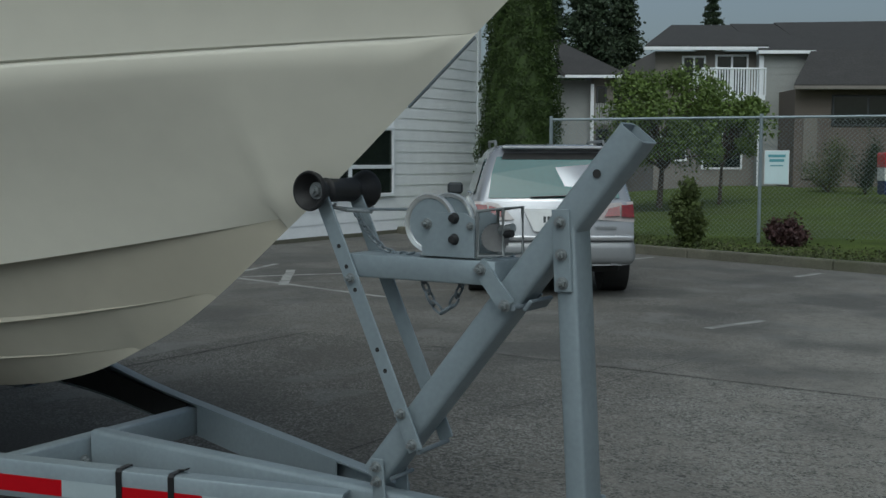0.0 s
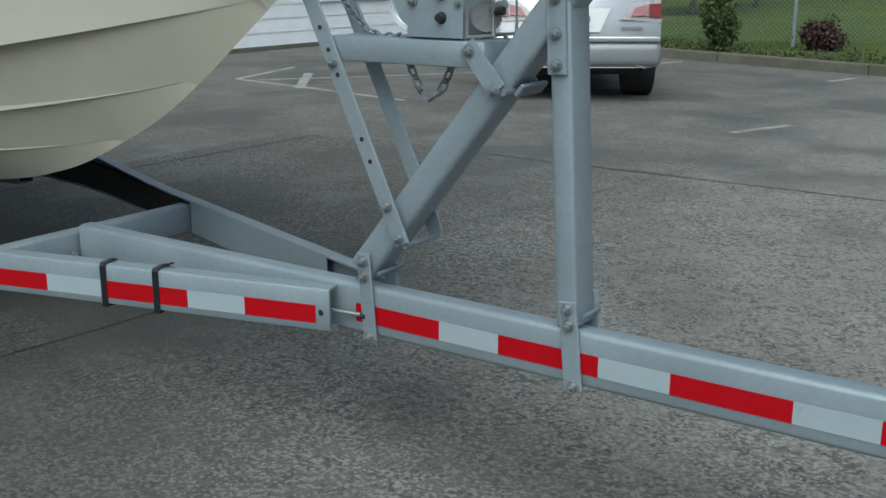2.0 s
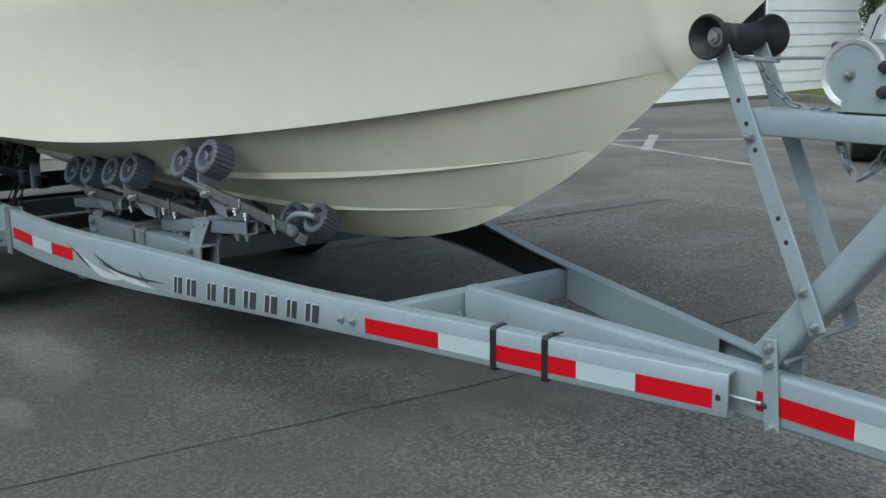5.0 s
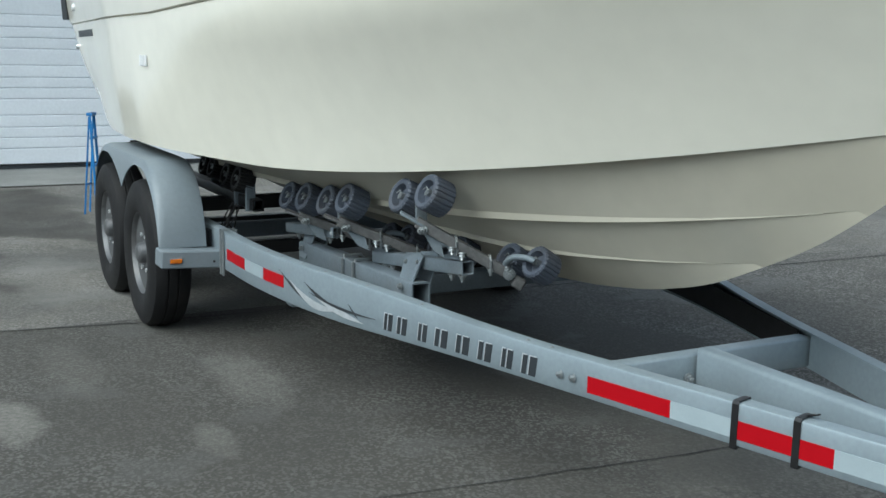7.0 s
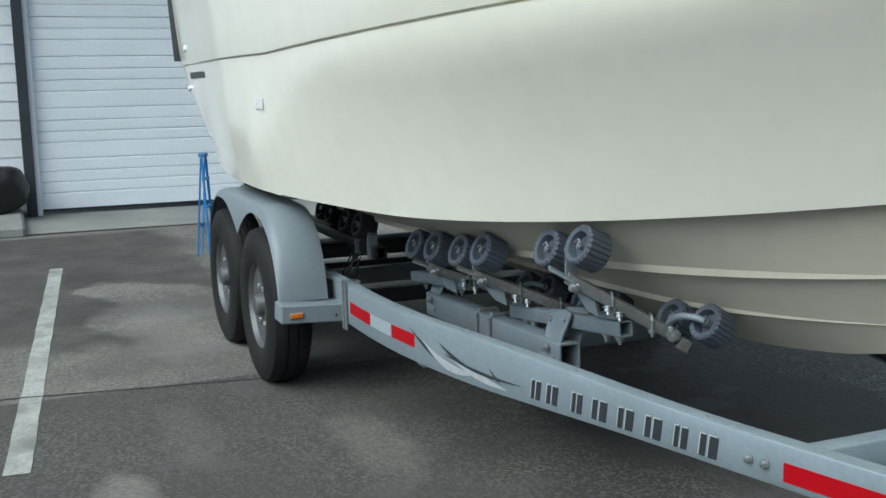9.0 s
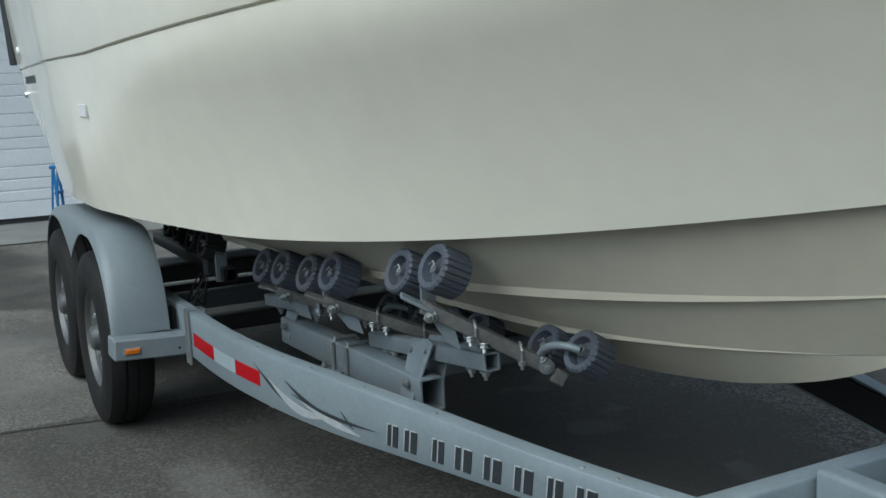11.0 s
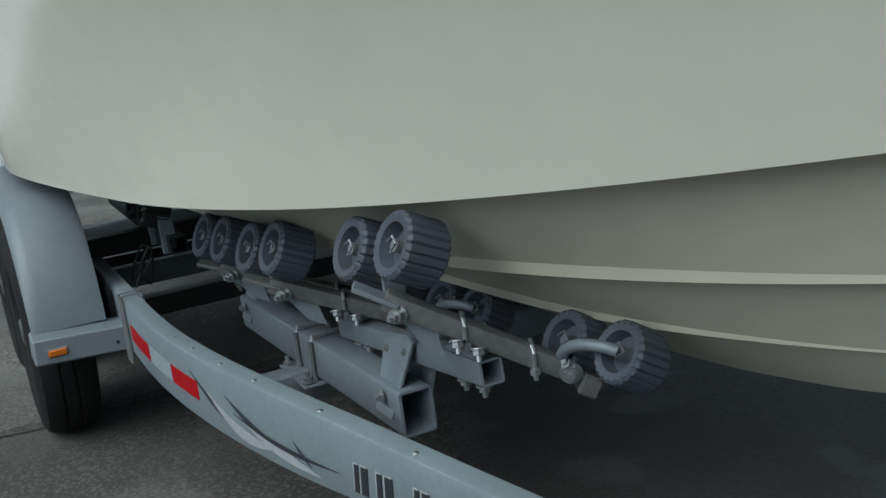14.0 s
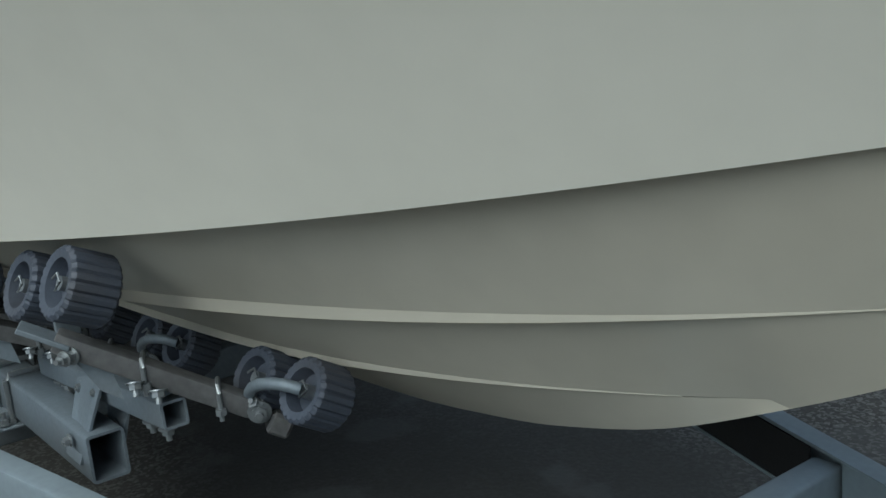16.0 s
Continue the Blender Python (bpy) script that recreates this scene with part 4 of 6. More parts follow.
# roller bunks, mirrored about the keel
def tread_roller(c, axis, r=0.067, w=0.094, name="roller", rubber=RUBBER_GREY, label="grey ribbed rubber keel roller"):
    """A ribbed rubber roller: hub face at -w/2 along the axis."""
    n = 22
    b = bmesh.new()
    rows = []
    for h, k in ((-w / 2, 0.90), (-w / 2 + 0.007, 1.0), (w / 2 - 0.007, 1.0), (w / 2, 0.90)):
        ring = []
        for i in range(n * 4):
            a = 2 * math.pi * i / (n * 4)
            rr = r * k * (1.0 if i % 4 in (0, 1, 2) else 0.93)
            ring.append(b.verts.new((rr * math.cos(a), rr * math.sin(a), h)))
        rows.append(ring)
    N = n * 4
    hub_hi = [b.verts.new((r * 0.66 * math.cos(2 * math.pi * i / N), r * 0.66 * math.sin(2 * math.pi * i / N), w / 2 - 0.003)) for i in range(N)]
    hub_in = [b.verts.new((r * 0.58 * math.cos(2 * math.pi * i / N), r * 0.58 * math.sin(2 * math.pi * i / N), w / 2 - 0.032)) for i in range(N)]
    rows += [hub_hi, hub_in]
    for A, B in zip(rows, rows[1:]):
        for i in range(N):
            b.faces.new((A[i], A[(i + 1) % N], B[(i + 1) % N], B[i]))
    b.faces.new(rows[0]), b.faces.new(rows[-1])
    m = Vector(axis).to_track_quat("Z", "Y").to_matrix().to_4x4()
    m.translation = Vector(c)
    b.transform(m)
    ob = tp(name, b, rubber, label, smooth=30)
    b = rod(m @ Vector((0, 0, w / 2 - 0.034)), m @ Vector((0, 0, w / 2 - 0.008)), 0.013, None, 16)
    wire([m @ Vector(v) for v in ((-0.018, 0.004, w / 2 - 0.002), (0.0, 0.016, w / 2), (0.016, 0.004, w / 2 - 0.002), (0.0, -0.014, w / 2 - 0.004))], 0.0025, b, 6)
    tp("axle_pin", b, ZINC, parent=ob, smooth=40)
    return ob


def sheet(corners, thick, towards):
    """A flat plate through three or more corners, thickened towards a direction."""
    b = bmesh.new()
    o = Vector(towards).normalized() * thick
    lo_ = [b.verts.new(p) for p in corners]
    hi_ = [b.verts.new(Vector(p) + o) for p in corners]
    n = len(corners)
    b.faces.new(lo_[::-1]), b.faces.new(hi_)
    for k in range(n):
        b.faces.new((lo_[k], lo_[(k + 1) % n], hi_[(k + 1) % n], hi_[k]))
    return bevel(b, 0.0015)


def bunk(sgn):
    def S(x, y, z):
        return (x, y * -sgn, z)

    def D(x, y, z):
        return Vector((x, y * -sgn, z)).normalized()
    out = D(0, -1, 0)
    tp("bunk_tube", hollow(S(-3.56, -0.487, 0.470), S(-2.31, -0.487, 0.509), 0.080, 0.104, 0.006, bev=0.008), GALV_DULL, "square steel bunk tube", smooth=50)
    tp("rocker_tube", hollow(S(-2.84, -0.433, 0.568), S(-2.03, -0.440, 0.667), 0.050, 0.052, 0.005, bev=0.006), GALV_DULL, smooth=50)
    tp("rocker_tube", hollow(S(-3.76, -0.50, 0.560), S(-3.115, -0.505, 0.632), 0.048, 0.048, 0.005, bev=0.006), GALV_DULL, smooth=50)
    # pivot plates lean from the bunk tube's sides in to the rocker tube
    for cx, cz, tz in ((-2.40, 0.49, 0.622), (-3.50, 0.455, 0.590)):
        for side in (-1, 1):
            y0, y1 = -0.487 + 0.042 * side, -0.437 + 0.030 * side
            pl = sheet([S(cx - 0.040, y0, cz), S(cx + 0.048, y0, cz), S(cx + 0.075, y1, tz + 0.038), S(cx + 0.045, y1, tz + 0.048), S(cx - 0.075, y1, tz + 0.028), S(cx - 0.085, y1, tz + 0.010)], 0.006, out * -side)
            tp("pivot_plate", pl, GALV_DULL)
            for dx, yy, z in ((-0.055, y1, tz - 0.004), (0.048, y1, tz + 0.012), (0.010, y0, cz + 0.045)):
                bolt(Vector(S(cx + dx, yy + 0.006 * side, z)), out * -side, 0.010, stud=0.004)
    # bolts that hang below the rocker tubes
    for x, y0, z in ((-2.05, -0.440, 0.638), (-2.13, -0.440, 0.629), (-2.66, -0.435, 0.563), (-2.72, -0.435, 0.556), (-3.18, -0.505, 0.60), (-3.60, -0.50, 0.552)):
        bolt(S(x, y0 - 0.010, z), (0, 0, -1), 0.012, stud=0.012)
    tp("saddle_plate", sheet([S(-2.175, -0.462, 0.680), S(-2.045, -0.466, 0.696), S(-2.045, -0.41, 0.706), S(-2.175, -0.406, 0.690)], 0.012, (0, 0, 1)), GALV_DULL)
    tp("saddle_clip", wire([S(-2.09, -0.462, 0.70), S(-2.085, -0.445, 0.742), S(-2.085, -0.42, 0.742), S(-2.09, -0.405, 0.70)], 0.008, seg=8), GALV_DULL, smooth=50)
    tp("saddle_plate", sheet([S(-2.82, -0.458, 0.598), S(-2.70, -0.460, 0.612), S(-2.70, -0.405, 0.620), S(-2.82, -0.403, 0.606)], 0.012, (0, 0, 1)), GALV_DULL)
    # bunk tube clamped to the cross member
    for x, h in ((-2.865, 0.135), (-2.985, 0.195)):
        u_bolt(S(x, -0.487, 0.553 - (-2.31 - x) * 0.031 + 0.020), (1, 0, 0), 0.098, h, r=0.007)
    tp("clamp_plate", box((0.21, 0.16, 0.008), Matrix.Translation(S(-2.945, -0.495, 0.432)) @ Matrix.Rotation(radians(2), 4, "Y"), 0.002), GALV_DULL)
    for x, y in ((-3.03, -0.555), (-2.865, -0.555), (-3.03, -0.425), (-2.865, -0.425)):
        bolt(S(x, y, 0.436), (0, 0, 1), 0.013, stud=0.016)
    # cross arms that carry a pair of rollers at each end
    arms = (((-2.14, -0.625, 0.848), (-1.985, -0.288, 0.640), ((-2.061, -0.603, 0.952), (-2.248, -0.618, 0.918))),
            ((-2.80, -0.660, 0.752), (-2.60, -0.262, 0.580), ((-2.720, -0.642, 0.847), (-2.911, -0.651, 0.818))),
            ((-3.25, -0.668, 0.712), (-3.05, -0.280, 0.560), ((-3.165, -0.655, 0.800), (-3.365, -0.660, 0.782))))
    for k_, (o, i_, pins) in enumerate(arms):
        o, i_ = Vector(S(*o)), Vector(S(*i_))
        way = (i_ - o).normalized()
        flat = (o + way * 0.03, i_ - way * 0.02)
        tp("rocker_arm", beam(flat[0], flat[1], 0.048, 0.038, bev=0.005), WOOD_GREY, "weathered grey rocker arm", smooth=40)
        # aft end plates take dark steel in place of the shade under the hull
        tp("arm_end_plate", beam(o - way * 0.035, o + way * 0.06, 0.056, 0.010, bev=0.002), WOOD_GREY if k_ else GALV_DULL)
        for t in (0.46, 0.80):
            p = o.lerp(i_, t)
            u_bolt(p + Vector((0, 0, 0.026)), way, 0.058, 0.066, r=0.0050)
        for t, k in ((0.42, -1), (0.52, 1)):
            bolt(o.lerp(i_, t) + Vector(S(0.030, -0.015, -0.018)), D(0.4, -0.2, -1), 0.012, stud=0.012)
        # nut and washer stack on the outer pivot
        p = o.lerp(i_, 0.17) + D(0.6, -0.7, 0) * 0.022 + Vector((0, 0, -0.008))
        for k in range(2):
            bolt(p + D(0.55, -0.8, 0.05) * 0.020 * k, D(0.55, -0.8, 0.05), 0.012 - 0.002 * k, stud=0.010)
        tp("arm_bracket", sheet([o.lerp(i_, 0.10) + Vector((0, 0, -0.012)), o.lerp(i_, 0.30) + Vector((0, 0, -0.015)), o.lerp(i_, 0.34) + Vector((0, 0, -0.075)), o.lerp(i_, 0.24) + Vector((0, 0, -0.072))], 0.006, D(1, 0, 0)), GALV_DULL)
        # outer pair: the hubs look out and a little forward
        ax = D(0.06, -0.90, 0.42)
        mids = []
        for pin in pins:
            c = Vector(S(*pin)) - ax * 0.048
            mids.append(c)
            tread_roller(c, ax)
        tp("roller_axle", rod(mids[0], mids[1], 0.010), ZINC)
        m_ = (mids[0] + mids[1]) / 2
        tp("yoke", beam(m_ - Vector((0, 0, 0.09)), m_ + Vector((0, 0, 0.01)), 0.045, 0.012, bev=0.002, up=(1, 0, 0)), GALV_DULL)
        # inner pair on curved yokes
        ax = D(0.08, -0.84, 0.52)
        for dx, dy, dz in ((0.140, 0.016, 0.072), (-0.030, 0.006, 0.056)):
            hub = i_ + Vector(S(dx, dy, dz))
            tread_roller(hub - ax * 0.036, ax, 0.062, 0.084)
            a, q = i_ + Vector(S(-0.015, -0.012, 0.020)), hub + ax * 0.004
            if dx < 0:
                continue
            arcp = [a.lerp(q, t) + (Vector((0, 0, 0.012)) + ax * 0.034) * math.sin(math.pi * t) ** 0.7 for t in (k / 12 for k in range(13))]
            tp("curved_yoke", wire(arcp, 0.0115, seg=10), GALV_DULL, "curved cast yoke", smooth=60)
        tp("arm_end_block", box((0.045, 0.060, 0.044), between(i_ - way * 0.02, i_ + way * 0.03) @ Matrix.Translation((0.035, 0, -0.010)), 0.006), WOOD_GREY)
        bolt(i_ + D(0.8, -0.6, -0.1) * 0.024 + Vector((0, 0, 0.008)), D(0.85, -0.5, -0.1), 0.016, stud=0.008)
        bolt(i_ + Vector(S(0.012, -0.015, 0.020)), D(0.3, -0.7, 0.6), 0.012, stud=0.006)


for sgn in (-1, 1):
    bunk(sgn)
    # rear roller pairs on a cross bar
    # rear rollers are coloured black to stand for the shade they lie in
    for x, y in ((-4.02, 0.66), (-4.22, 0.66), (-4.62, 0.62), (-4.80, 0.62)):
        tread_roller((x, y * sgn, 0.775), Vector((0.0, 0.95 * sgn, 0.30)).normalized(), rubber=RUBBER_BLACK, label="ribbed rubber roller, blackened for the shade under the boat")
        tp("roller_bracket", box((0.02, 0.05, 0.16), Matrix.Translation((x + 0.05, (y - 0.02) * sgn, 0.70)), 0.002), GALV_DULL)
    tp("rear_bunk_tube", hollow((-5.3, 0.60 * sgn, 0.655), (-3.9, 0.62 * sgn, 0.655), 0.06, 0.06), PLASTIC_BLACK, smooth=50)
tp("cross_bar", hollow((-4.45, -0.86, 0.60), (-4.45, 0.86, 0.60), 0.075, 0.075), PLASTIC_BLACK, "dark cross bar")
tp("brake_cable", wire([(-3.95, -0.78, 0.53), (-3.98, -0.74, 0.60), (-4.02, -0.70, 0.64), (-4.05, -0.69, 0.58), (-4.0, -0.72, 0.52), (-3.96, -0.76, 0.56), (-4.0, -0.73, 0.62)], 0.004, seg=6), PLASTIC_BLACK, "black looped brake cable")
for k in range(3):
    tp("brake_cable", wire([(-3.98 - 0.02 * k + 0.045 * math.cos(a * 0.7), -0.73 + 0.03 * math.sin(a * 0.7) - 0.008 * k, 0.60 + (0.05 + 0.008 * k) * math.sin(a * 0.7 + 0.4 * k)) for a in range(10)], 0.0035, seg=6), PLASTIC_BLACK)
tp("light_bar", beam((-6.15, -0.80, 0.80), (-6.15, 0.80, 0.80), 0.04, 0.03), PLASTIC_BLACK)
for sgn in (-1, 1):
    tp("light_post", beam((-6.03, 0.82 * sgn, 0.45), (-6.15, 0.80 * sgn, 0.80), 0.04, 0.04), GALV_DULL)

# ---- details of the boat ----
def bp(name, bm, material, label="", smooth=0.0):
    bm.transform(Matrix.Translation((3, 0, -0.6)))
    return part(name, bm, material, boat, label, smooth)


def side_y(x, z):
    """Half breadth of the near topside at x and height z."""
    pts = section(x)[1] + section(x)[2]
    best = min(pts, key=lambda p: abs(p[1] - z))
    lo_ = [p for p in pts if p[1] <= z]
    hi_ = [p for p in pts if p[1] > z]
    if not lo_ or not hi_:
        return best[0]
    a, c = lo_[-1], hi_[0]
    t = (z - a[1]) / max(1e-6, c[1] - a[1])
    return a[0] + (c[0] - a[0]) * t


# vent with three white louvres, maker's plate as plain bars, thru-hull fittings, bow eye
vx, vz = -4.14, 1.372
for k in range(3):
    bp("vent_louvre", box((0.024, 0.010, 0.055), Matrix.Translation((vx + (k - 1) * 0.052, side_y(vx, vz) - 0.004, vz)) @ Matrix.Rotation(radians(12), 4, "Z"), 0.004), PLATE_WHITE, "white louvred vent")
for k in range(8):
    x = -6.42 + k * 0.105
    bp("name_bar", box((0.062, 0.004, 0.042), Matrix.Translation((x, side_y(x, 1.525) - 0.002, 1.525)), 0.001), TRIM_DARK)
bp("thru_hull", lathe([(0.001, 0.014), (0.02, 0.012), (0.028, 0.0)], Matrix.Translation((-6.45, side_y(-6.45, 1.70) - 0.002, 1.70)) @ Matrix.Rotation(radians(90), 4, "X"), 18), PLATE_WHITE, smooth=50)
bp("thru_hull", lathe([(0.001, 0.02), (0.015, 0.018), (0.022, 0.0)], Matrix.Translation((-6.60, side_y(-6.60, 1.44) - 0.002, 1.44)) @ Matrix.Rotation(radians(90), 4, "X"), 18), CHROME, smooth=50)
for sgn in (-1, 1):
    bp("corner_trim", beam((-6.97, side_y(-6.9, 1.66) * -sgn, 1.63), (-6.95, side_y(-6.9, 2.0) * -sgn, 2.15), 0.05, 0.05), TRIM_DARK, "dark rubber corner trim")
b = bmesh.new()
join(b, wire([(x, 0, stem_z(x) - 0.006) for x in [0.28 - 0.03 * i for i in range(8)]], 0.0045, seg=8))
bp("stem_strip", b, GALV_DULL, smooth=60)

# ---- pavement details ----
def strip(name, pts, w, z, material, label, category, wob=0.0, seed=1):
    """A flat strip with a slightly ragged edge along the points."""
    rnd = random.Random(seed)
    P = []
    for (x0, y0), (x1, y1) in zip(pts, pts[1:]):
        n = max(2, int(math.hypot(x1 - x0, y1 - y0) / 0.12))
        P += [Vector((x0 + (x1 - x0) * i / n, y0 + (y1 - y0) * i / n, z)) for i in range(n)]
    P.append(Vector((*pts[-1], z)))
    b = bmesh.new()
    rows = []
    for i, p in enumerate(P):
        d = P[min(i + 1, len(P) - 1)] - P[max(i - 1, 0)]
        s_ = Vector((-d.y, d.x, 0)).normalized()
        o = rnd.uniform(-wob, wob)
        k = rnd.uniform(0.75, 1.25) if w < 0.05 else rnd.uniform(0.97, 1.03)
        rows.append((b.verts.new(p + s_ * (w / 2 * k + o)), b.verts.new(p - s_ * (w / 2 * k - o))))
    for A, B in zip(rows, rows[1:]):
        b.faces.new((A[0], A[1], B[1], B[0]))
    return tagged(part(name, b, material), label, category, group="painted parking lines" if "line" in name else "pavement joints", kind="structure")


strip("pavement_joint", [(-4.62, -8), (-4.48, -2.29), (-4.31, -1.18), (-4.2, 2), (-4.1, 4.46)], 0.016, 0.0035, JOINT, "dark joint between pavement slabs", "joint", 0.003, 1)
strip("pavement_joint", [(-2.3, -6), (-1.74, -1.25), (-1.585, 0.25), (-1.49, 2.03), (-1.17, 3.51), (-0.90, 5.2)], 0.006, 0.0035, JOINT, "dark cracked joint between pavement slabs", "joint", 0.006, 2)
strip("pavement_joint", [(-4.1, 4.5), (-0.62, 4.457), (0.55, 4.458), (9, 4.4)], 0.012, 0.0035, JOINT, "dark joint between pavement slabs", "joint", 0.005, 3)
strip("pavement_joint", [(1.0, 1.35), (1.62, 0.7), (2.05, -0.2), (1.55, -0.75), (0.9, -1.6)], 0.014, 0.0035, JOINT, "dark crack across the pavement", "joint", 0.010, 4)
strip("parking_line", [(-8.25, -1.935), (-6.0, -2.10), (-3.4, -2.29)], 0.10, 0.003, LINE, "worn white painted parking line", "parking line", 0.002, 5)
strip("parking_line", [(-7.62, 7.39), (-6.9, 8.3), (-5.8, 9.9)], 0.09, 0.003, LINE, "worn white painted parking line", "parking line", 0.005, 6)
strip("parking_line", [(-7.9, 7.3), (-6.4, 7.05), (-4.9, 6.75)], 0.09, 0.0032, LINE, "worn white painted parking line", "parking line", 0.005, 7)
strip("parking_line", [(-7.67, 8.38), (-6.58, 6.98)], 0.12, 0.0045, LINE, "worn white painted parking line", "parking line", 0.005, 8)
strip("parking_line", [(-8.4, 8.9), (-7.9, 7.3)], 0.09, 0.0050, LINE, "worn white painted parking line", "parking line", 0.005, 9)
strip("parking_line", [(-1.30, 6.57), (-1.02, 7.31)], 0.09, 0.003, LINE, "worn white painted parking line", "parking line", 0.012, 10)
strip("parking_line", [(-1.75, 11.3), (-1.60, 11.9)], 0.09, 0.003, LINE, "worn white painted parking line", "parking line", 0.012, 11)
strip("parking_line", [(-4.9, 11.6), (-4.3, 12.9)], 0.09, 0.003, LINE, "worn white painted parking line", "parking line", 0.012, 12)
b = bmesh.new()
bmesh.ops.create_grid(b, x_segments=2, y_segments=8, size=0.5, matrix=Matrix.Translation((-11.3, 1.0, 0.012)) @ Matrix.Diagonal((1.7, 8.2, 1, 1)))
tagged(part("apron", b, APRON), "pale concrete apron before the garage door", "apron", kind="structure")
tagged(part("pavement", box((1.75, 6.0, 0.13), Matrix.Translation((-11.25, -5.12, 0.045)), 0.03), APRON), "raised concrete walk beside the garage door", "walk", kind="structure")

# ---- white building ----
building = thing("garage_building", "white lap-sided building with a sectional garage door", "building", at=(-12.1, 0, 0))
OX = Vector((12.1, 0, 0))


def hp(name, bm, material, label="", parent=None, smooth=0.0):
    bm.transform(Matrix.Translation(OX))
    return part(name, bm, material, parent or building, label, smooth)


wall_a = hp("wall", box((0.2, 6.0, 5.6), Matrix.Translation((-12.23, -5.05, 2.8)), 0), SIDING)
hp("wall", box((0.2, 7.0, 3.0), Matrix.Translation((-12.23, 1.0, 4.1)), 0), SIDING)
hp("wall", box((0.2, 4.6, 5.6), Matrix.Translation((-12.23, 5.3, 2.8)), 0), SIDING)
hp("wall", box((1.5, 0.2, 5.6), Matrix.Translation((-11.63, 7.7, 2.8)), 0), SIDING)
wall_b = hp("wall", box((0.2, 10.7, 5.6), Matrix.Translation((-10.93, 13.15, 2.8)), 0), SIDING)
hp("wall", box((9.0, 0.2, 5.6), Matrix.Translation((-15.4, 18.4, 2.8)), 0), SIDING)
hp("roof", plate([(-9, -8.5), (2, -8.5), (2, 19), (-9, 19)], 0.15, Matrix.Translation((-12.4, 0, 5.7))), ROOF)
# door, trim, panels
hp("door_jamb", box((0.12, 0.11, 2.75), Matrix.Translation((-12.06, -2.02, 1.37)), 0.006), TRIM_DARK, "dark painted door jamb")
hp("door_stop", box((0.08, 0.06, 2.6), Matrix.Translation((-12.10, -1.935, 1.30)), 0.004), DOOR_WHITE)
hp("door_jamb", box((0.12, 0.11, 2.75), Matrix.Translation((-12.06, 3.02, 1.37)), 0.006), TRIM_DARK)
door = hp("garage_door", box((0.04, 4.9, 2.6), Matrix.Translation((-12.17, 0.54, 1.35)), 0.0), DOOR_WHITE, "white ribbed sectional garage door")
hp("bottom_seal", box((0.05, 4.9, 0.022), Matrix.Translation((-12.15, 0.54, 0.062)), 0.004), RUBBER_BLACK, parent=door)
z = 0.075
k = 0
while z < 2.6:
    h = (0.19, 0.125, 0.125, 0.14)[k % 4]
    hp("door_panel", plate([(0, 0.006), (0.016, 0.0), (0.016, h - 0.022), (0.002, h - 0.004), (-0.008, h - 0.004), (-0.008, 0.006)], 4.88, Matrix.Translation((-12.146, 0.54, z)) @ Matrix.Rotation(radians(90), 4, "X")), DOOR_WHITE, parent=door)
    z += h
    k += 1


def boards(wall, x, y0, y1, z1, step=0.21, holes=()):
    """Overlapping boards on a wall that faces the lot."""
    z = 0.06
    while z < z1:
        spans = [(y0, y1)]
        for a, c, lo_, hi_ in holes:
            if z + step > lo_ and z < hi_:
                spans = [s for u, v in spans for s in ((u, min(v, a)), (max(u, c), v)) if s[1] - s[0] > 0.05]
        for u, v in spans:
            hp("siding_board", plate([(0.003, step + 0.012), (0.016, 0.0), (0.004, 0.0), (-0.006, step)], v - u, Matrix.Translation((x, (u + v) / 2, z)) @ Matrix.Rotation(radians(90), 4, "X")), SIDING, parent=wall)
        z += step


boards(wall_a, -12.13, -7.5, -2.075, 3.4)
boards(wall_b, -10.83, 7.8, 18.5, 5.4, 0.23, [(12.2, 15.15, 0.76, 2.16)])
hp("corner_board", box((0.04, 0.12, 5.5), Matrix.Translation((-10.80, 18.50, 2.75)), 0.004), DOOR_WHITE)
hp("foundation", box((0.05, 10.7, 0.09), Matrix.Translation((-10.82, 13.15, 0.03)), 0.004), KERB)
win = hp("window", box((0.05, 2.95, 0.07), Matrix.Translation((-10.79, 13.675, 2.125)), 0.006), DOOR_WHITE, "white-framed window with dark panes")
for zc in (0.80, 1.36):
    hp("window_bar", box((0.05, 2.95, 0.075), Matrix.Translation((-10.79, 13.675, zc)), 0.006), DOOR_WHITE, parent=win)
for yc in (12.24, 13.68, 15.11):
    hp("window_bar", box((0.052, 0.08, 1.38), Matrix.Translation((-10.788, yc, 1.46)), 0.006), DOOR_WHITE, parent=win)
for yc in (12.96, 14.40):
    for zc, h in ((1.08, 0.50), (1.74, 0.70)):
        hp("pane", box((0.01, 1.37, h), Matrix.Translation((-10.81, yc, zc)), 0.0), GLASS_DARK, parent=win)

# unseen walls added behind the camera to block low sky and shape reflections
tagged(part("light_block_south", box((46, 0.3, 2.4), Matrix.Translation((2, -13.5, 1.2)), 0.0), SIDE_GREY), "unseen grey wall added to block low sky light", "wall", kind="structure")
tagged(part("light_block_east", box((0.3, 22, 3.4), Matrix.Translation((14, -2.4, 1.7)), 0.0), SIDE_BROWN), "unseen brown wall added to block low light on the bow", "wall", kind="structure")

